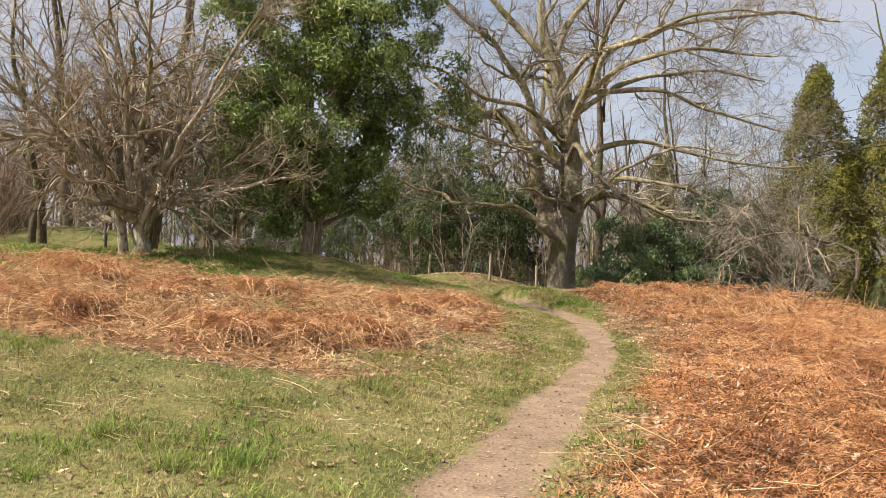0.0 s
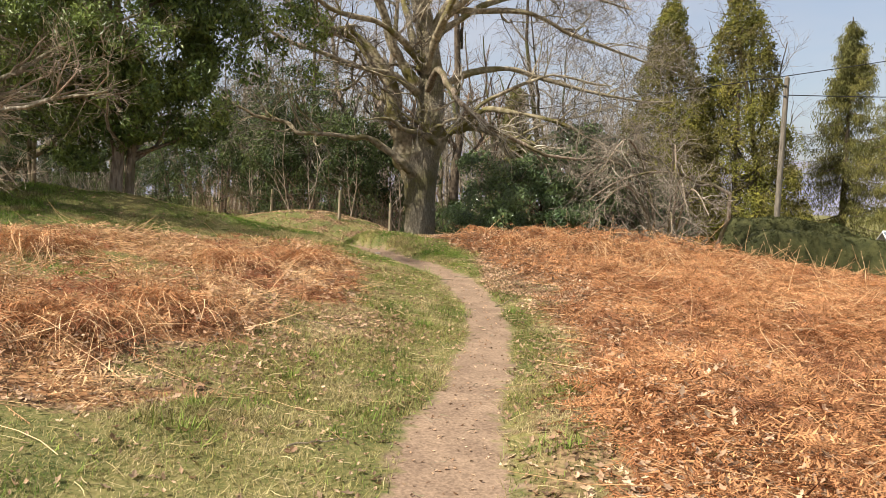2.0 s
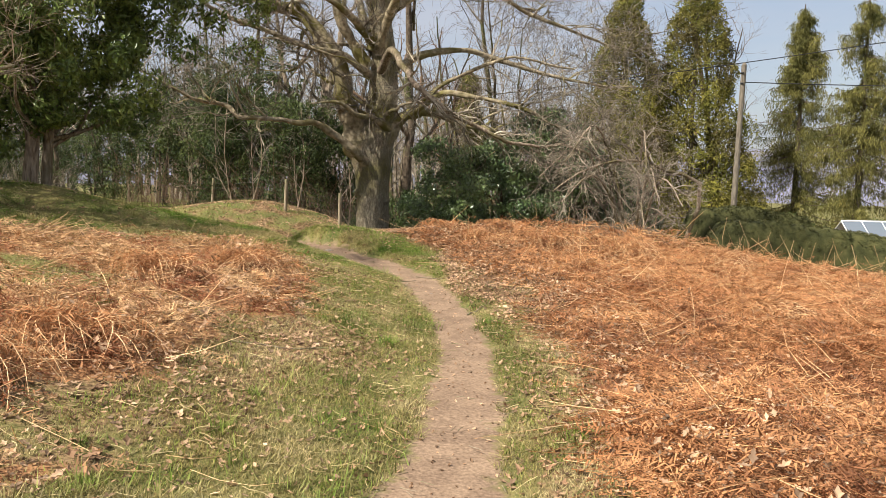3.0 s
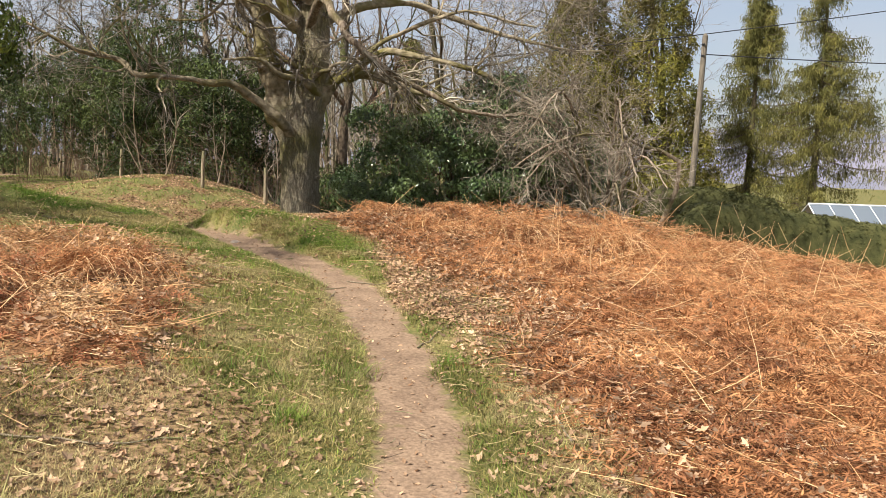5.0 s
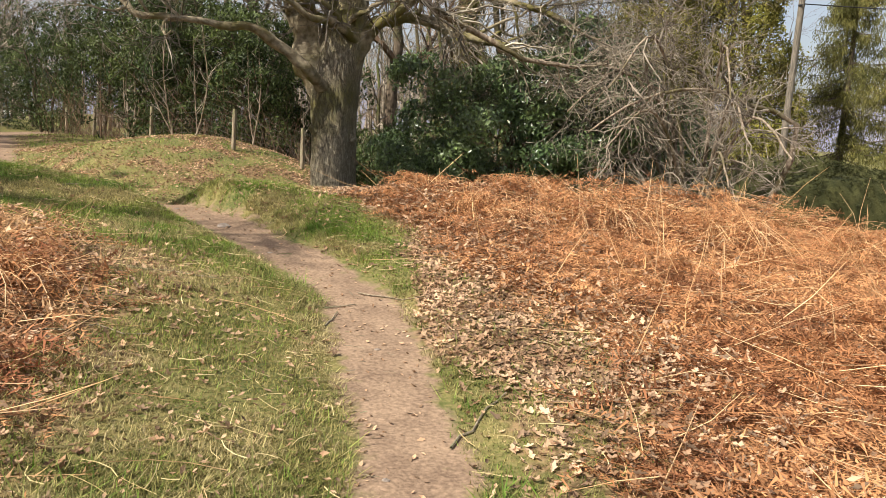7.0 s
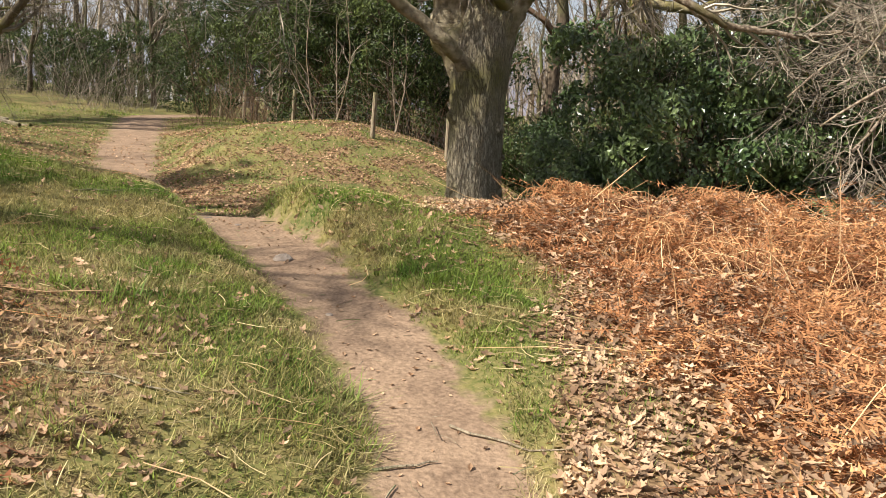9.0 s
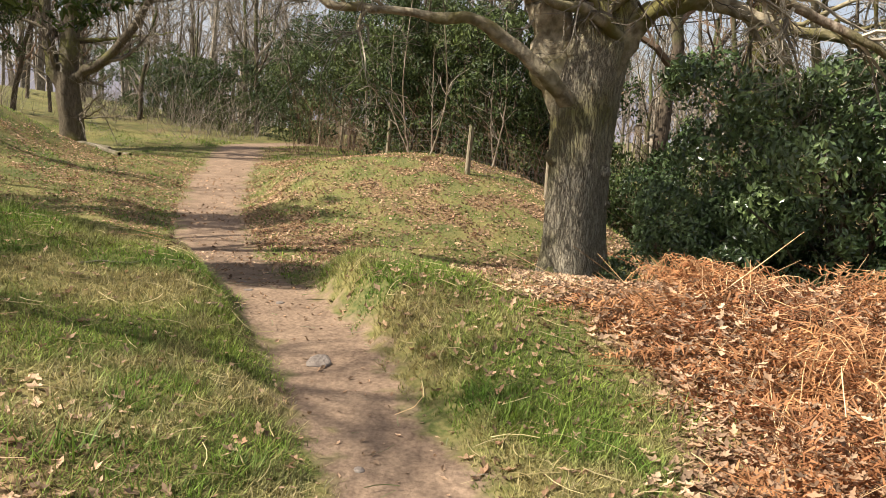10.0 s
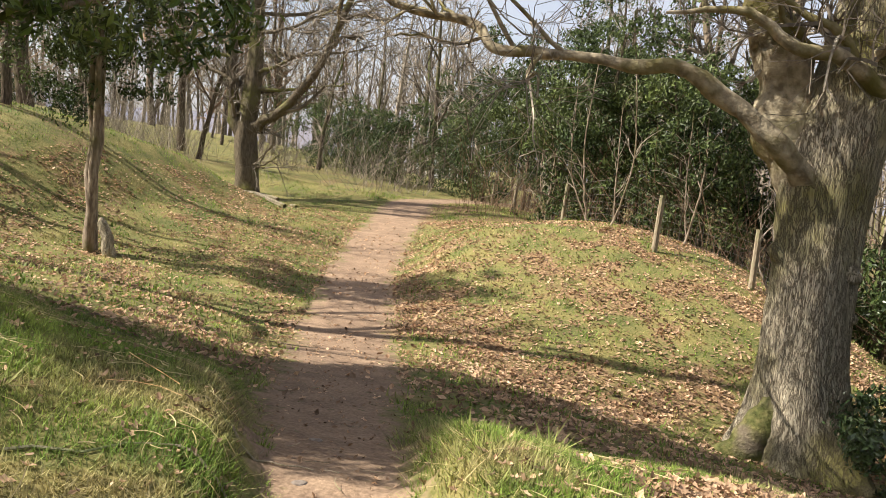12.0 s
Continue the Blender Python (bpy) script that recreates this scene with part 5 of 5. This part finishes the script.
# thicket of thin stems at the wood's edge
def thicket(n, x0, x1, y0, y1, weight, label, material, lo=0.5, hi=2.8, thick=1.0):
    x, y = scatter(n, x0, x1, y0, y1, weight)
    n = len(x)
    b = drop(x, y)
    h = rng.uniform(lo, hi, n)[:, None]
    d = rng.normal(size=(n, 3)) * np.array([0.6, 0.6, 0])
    P = np.stack([b, b + d * h * 0.4 + np.array([0, 0, 0.55]) * h, b + (d + rng.normal(size=(n, 3)) * 0.12) * h + np.array([0, 0, 1.0]) * h], 1)
    tagged(mesh("undergrowth", *tubes(P, thick * rng.uniform(0.003, 0.007, (n, 1)) * np.array([[1.2, 0.9, 0.4]]), 3), material), label, "undergrowth", kind="stuff")


def wood_edge(x, y):
    clear = ((x > -9.5) & (x < 6.5) & (y < 33.0 + 0.85 * np.clip(3.2 - x, 0, 9))) | ((x > -15) & (x <= -5) & (y < 43)) | (np.abs(x - path_x(y)) < 1.6)
    return np.where(clear, 0.0, 1.0) * smooth(-0.5, 0.3, wob(x, y, 0.9, 7.0))


thicket(6500, -6, 14, 27, 52, wood_edge, "tangle of thin bare stems behind the fence", TWIG_RED)
thicket(9000, -34, -6, 26, 52, wood_edge, "brown leafless undergrowth at the wood's edge", TWIG)
thicket(15000, -40, -9, 25, 46, lambda x, y: wood_edge(x, y) * (x < 2.0 - 1.05 * (y - 15.3)), "tall tangled scrub of leafless brown stems", TWIG_RED, 1.5, 5.0, 2.2)


def bracken_clump(x, y, r, h):
    t = root("bracken_clump", x, y, gz(x, y), "collapsed dark rust clump of dead bracken", "bracken", "bracken clumps")
    n = 130
    a = rng.uniform(0, 2 * np.pi, n)
    u = np.linspace(0, 1, 7)
    rr = r * rng.uniform(0.5, 1.25, n)
    hh = h * rng.uniform(0.5, 1.15, n)
    s = rng.uniform(0, 0.45, n)
    q = s[:, None] + (1 - s[:, None]) * u
    aa = a[:, None] + rng.normal(size=n)[:, None] * 0.5 * u
    P = np.stack([np.cos(aa) * rr[:, None] * q, np.sin(aa) * rr[:, None] * q, hh[:, None] * (0.3 + 1.5 * u - 1.75 * u**2)], -1)
    gr = height(P[:, :, 0] + x, P[:, :, 1] + y) - gz(x, y)
    P[:, :, 2] = np.maximum(P[:, :, 2] + gr, gr + 0.015)
    tagged(mesh("stem", *tubes(P, np.full((n, 7), 0.0024), 3), STALK, t), kind="stuff")
    m = 25
    tt = np.linspace(0.1, 0.98, m) * 6
    i0 = np.minimum(tt.astype(int), 5)
    at = P[:, i0] + (P[:, i0 + 1] - P[:, i0]) * (tt - i0)[None, :, None]
    tan = unit(P[:, i0 + 1] - P[:, i0])
    side = unit(np.cross(tan, np.array([0, 0, 1.0]) + rng.normal(size=(n, 1, 3)) * 0.5))
    sg = np.where(np.arange(m) % 2, 1.0, -1.0)[None, :, None]
    pl = (np.linspace(1.0, 0.3, m)[None] * 0.11 * rng.uniform(0.5, 1.3, (n, m)))[:, :, None]
    tip = at + side * sg * pl + tan * pl * 0.4 + rng.normal(size=at.shape) * pl * 0.35 - np.array([0, 0, 0.4]) * pl
    v = np.stack([at - tan * 0.006, at + tan * 0.006, tip], 2).reshape(-1, 3)
    tagged(mesh("frond", v, np.arange(len(v)).reshape(-1, 3), BRACKEN, t), kind="stuff")


for x, y, r, h in ((-5.6, 12.6, 0.9, 0.55), (-5.0, 11.9, 0.7, 0.45), (-2.9, 13.0, 0.7, 0.5), (-1.6, 9.2, 0.6, 0.42), (-2.3, 8.7, 0.6, 0.4), (-0.9, 10.2, 0.55, 0.4), (-3.6, 10.6, 0.6, 0.4),
                   (0.3, 14.2, 0.55, 0.4), (-0.6, 13.4, 0.6, 0.4), (-4.0, 8.9, 0.5, 0.35), (4.4, 17.3, 0.7, 0.55), (5.6, 17.4, 0.8, 0.6), (4.0, 18.7, 0.6, 0.4), (7.0, 17.0, 0.7, 0.5),
                   (3.7, 6.3, 0.6, 0.4), (4.6, 8.0, 0.6, 0.35), (5.2, 18.4, 0.7, 0.5), (8.6, 16.6, 0.7, 0.45), (6.4, 12.4, 0.6, 0.3)):
    bracken_clump(x, y, r, h)


# stones, sticks and a stump
def stone(x, y, r):
    bm = bmesh.new()
    bmesh.ops.create_icosphere(bm, subdivisions=2, radius=r)
    for v in bm.verts:
        v.co *= 1 + 0.5 * noise.noise(v.co * 6 / max(r, 0.05) * 0.2 + Vector((x, y, 0)))
        v.co.z *= 0.28
    ob = part("stone", bm, STONE, smooth=True)
    ob.matrix_world = pose(x, y, gz(x, y) + r * 0.02, 0, 0, rng.uniform(0, 360))
    tagged(ob, "pale embedded stone on the dirt path", "stone", "path stones")


for x, y, r in ((1.70, 17.55, 0.075), (1.2, 18.6, 0.03), (0.6, 19.7, 0.035), (2.6, 14.0, 0.02), (2.35, 12.4, 0.02), (0.9, 18.9, 0.03), (2.1, 16.5, 0.025)):
    stone(x, y, r)


def stick(x, y, ln, a, r, material=WOOD):
    u = np.linspace(-0.5, 0.5, 7) * ln
    px, py = x + np.cos(a) * u, y + np.sin(a) * u + rng.normal(size=7) * ln * 0.025
    P = drop(px, py) + np.array([0, 0, r * 0.9 + 0.004])
    tagged(mesh("fallen_stick", *tubes(P[None], (r * np.linspace(1, 0.5, 7))[None], 5), material), "thin dry fallen stick lying on the ground", "stick", "fallen sticks")


for x, y, ln, a in ((0.7, 19.0, 0.4, 0.2), (0.8, 18.4, 0.35, -0.1), (2.4, 14.6, 0.35, 1.2), (2.5, 14.9, 0.25, 0.3), (2.9, 15.1, 0.5, -0.5), (0.4, 18.2, 0.6, 0.7), (-0.2, 17.3, 0.7, 0.2), (1.2, 15.2, 1.0, -0.1), (0.9, 13.9, 0.9, 0.1),
                    (0.5, 10.8, 0.9, 0.05), (0.2, 7.4, 0.4, 0.5), (-0.4, 20.3, 0.5, 0.3), (-1.6, 23.5, 0.8, 0.2), (3.3, 19.6, 0.9, -0.5), (2.9, 12.9, 0.7, 0.9), (3.4, 14.2, 0.9, -0.8), (3.0, 10.9, 0.8, 1.3), (1.9, 20.2, 0.5, 0.6), (2.1, 12.0, 0.2, 2.0)):
    stick(x, y, ln, a, 0.007)
for x, y, ln, a, r in ((-9.2, 36.6, 2.2, 2.6, 0.07), (-10.0, 37.4, 1.8, 2.9, 0.09), (-8.6, 37.2, 1.2, 2.2, 0.05)):
    stick(x, y, ln, a, r, BARK)
stump = root("tree_stump", -6.5, 26.8, gz(-6.5, 26.8), "short broken leaning stump beside the holly stems", "stump")
P, R = limb([(0, 0, -0.15), (-0.06, 0, 0.2), (-0.2, 0, 0.55)], 0.13, 0.08, 6, 0.01)
mesh("wood", *tubes(P[None], R[None], 10), BARK, stump, smooth=True)
bm = bmesh.new()
bmesh.ops.create_cone(bm, cap_ends=True, segments=10, radius1=0.08, radius2=0.03, depth=0.1, matrix=pose(-0.2, 0, 0.57, 0, -15, 0))
part("splintered_top", bm, WOOD, stump)


def far_wood(n, label):
    """A distant belt of bare trees."""
    a = rng.uniform(-0.95, 0.62, n)
    d = rng.uniform(62, 105, n)
    x, y = 1 + np.sin(a) * d, 16 + np.cos(a) * d
    b = drop(x, y)
    h = rng.uniform(9, 15, n)[:, None]
    up = np.array([0, 0, 1.0])
    w = rng.normal(size=(n, 3)) * np.array([0.06, 0.06, 0])
    P = np.stack([b - up * 0.5, b + up * h * 0.35 + w * h * 0.4, b + up * h * 0.7 + w * h, b + up * h + w * h * 1.4], 1)
    R = rng.uniform(0.1, 0.24, (n, 1)) * np.array([[1.1, 0.8, 0.45, 0.1]])
    A, AR = shoots(P, R, 9, 4.5, (0.35, 0.9), 3, 0.2, 0.06, 0.25)
    B, BR = shoots(A, AR, 5, 2.2, (0.35, 0.9), 2, 0.2, 0.03, 0.2)
    tagged(mesh("woodland", *joined([tubes(P, R, 4), tubes(A, np.maximum(AR, 0.03), 3), tubes(B, np.maximum(BR, 0.02), 3)]), TWIG), label, "woodland", kind="stuff")


far_wood(400, "distant belt of bare grey-brown trees")


# pale bent saplings along the fence
for x, y, lx, hh in ((0.8, 33.9, 0.35, 3.4), (-1.6, 37.6, 0.5, 2.6), (-1.3, 37.9, 0.1, 3.6), (0.2, 35.6, -0.3, 4.4), (2.4, 33.6, 0.25, 3.6), (3.95, 31.5, 0.12, 2.0)):
    st = [([(0, 0, -0.2), (lx * 0.7, 0, hh * 0.18), (lx * 1.1, 0.05, hh * 0.5), (lx * 0.6, 0.1, hh)], 0.035, 0.012),
          ([(lx * 0.3, 0, 0.1), (lx - 0.3, 0.1, hh * 0.3), (lx - 0.35, 0.1, hh * 0.8)], 0.024, 0.008)]
    bare_tree("sapling", (x, y, gz(x, y)), st, "thin pale bent sapling along the fence", BARK_PALE, TWIG, [(7, 0.9, (0.4, 1.0), 4, 0.2, 0.05, 0.3), (4, 0.45, (0.4, 1.0), 3, 0.2, 0.03, 0.2)], group="saplings", sides=6)
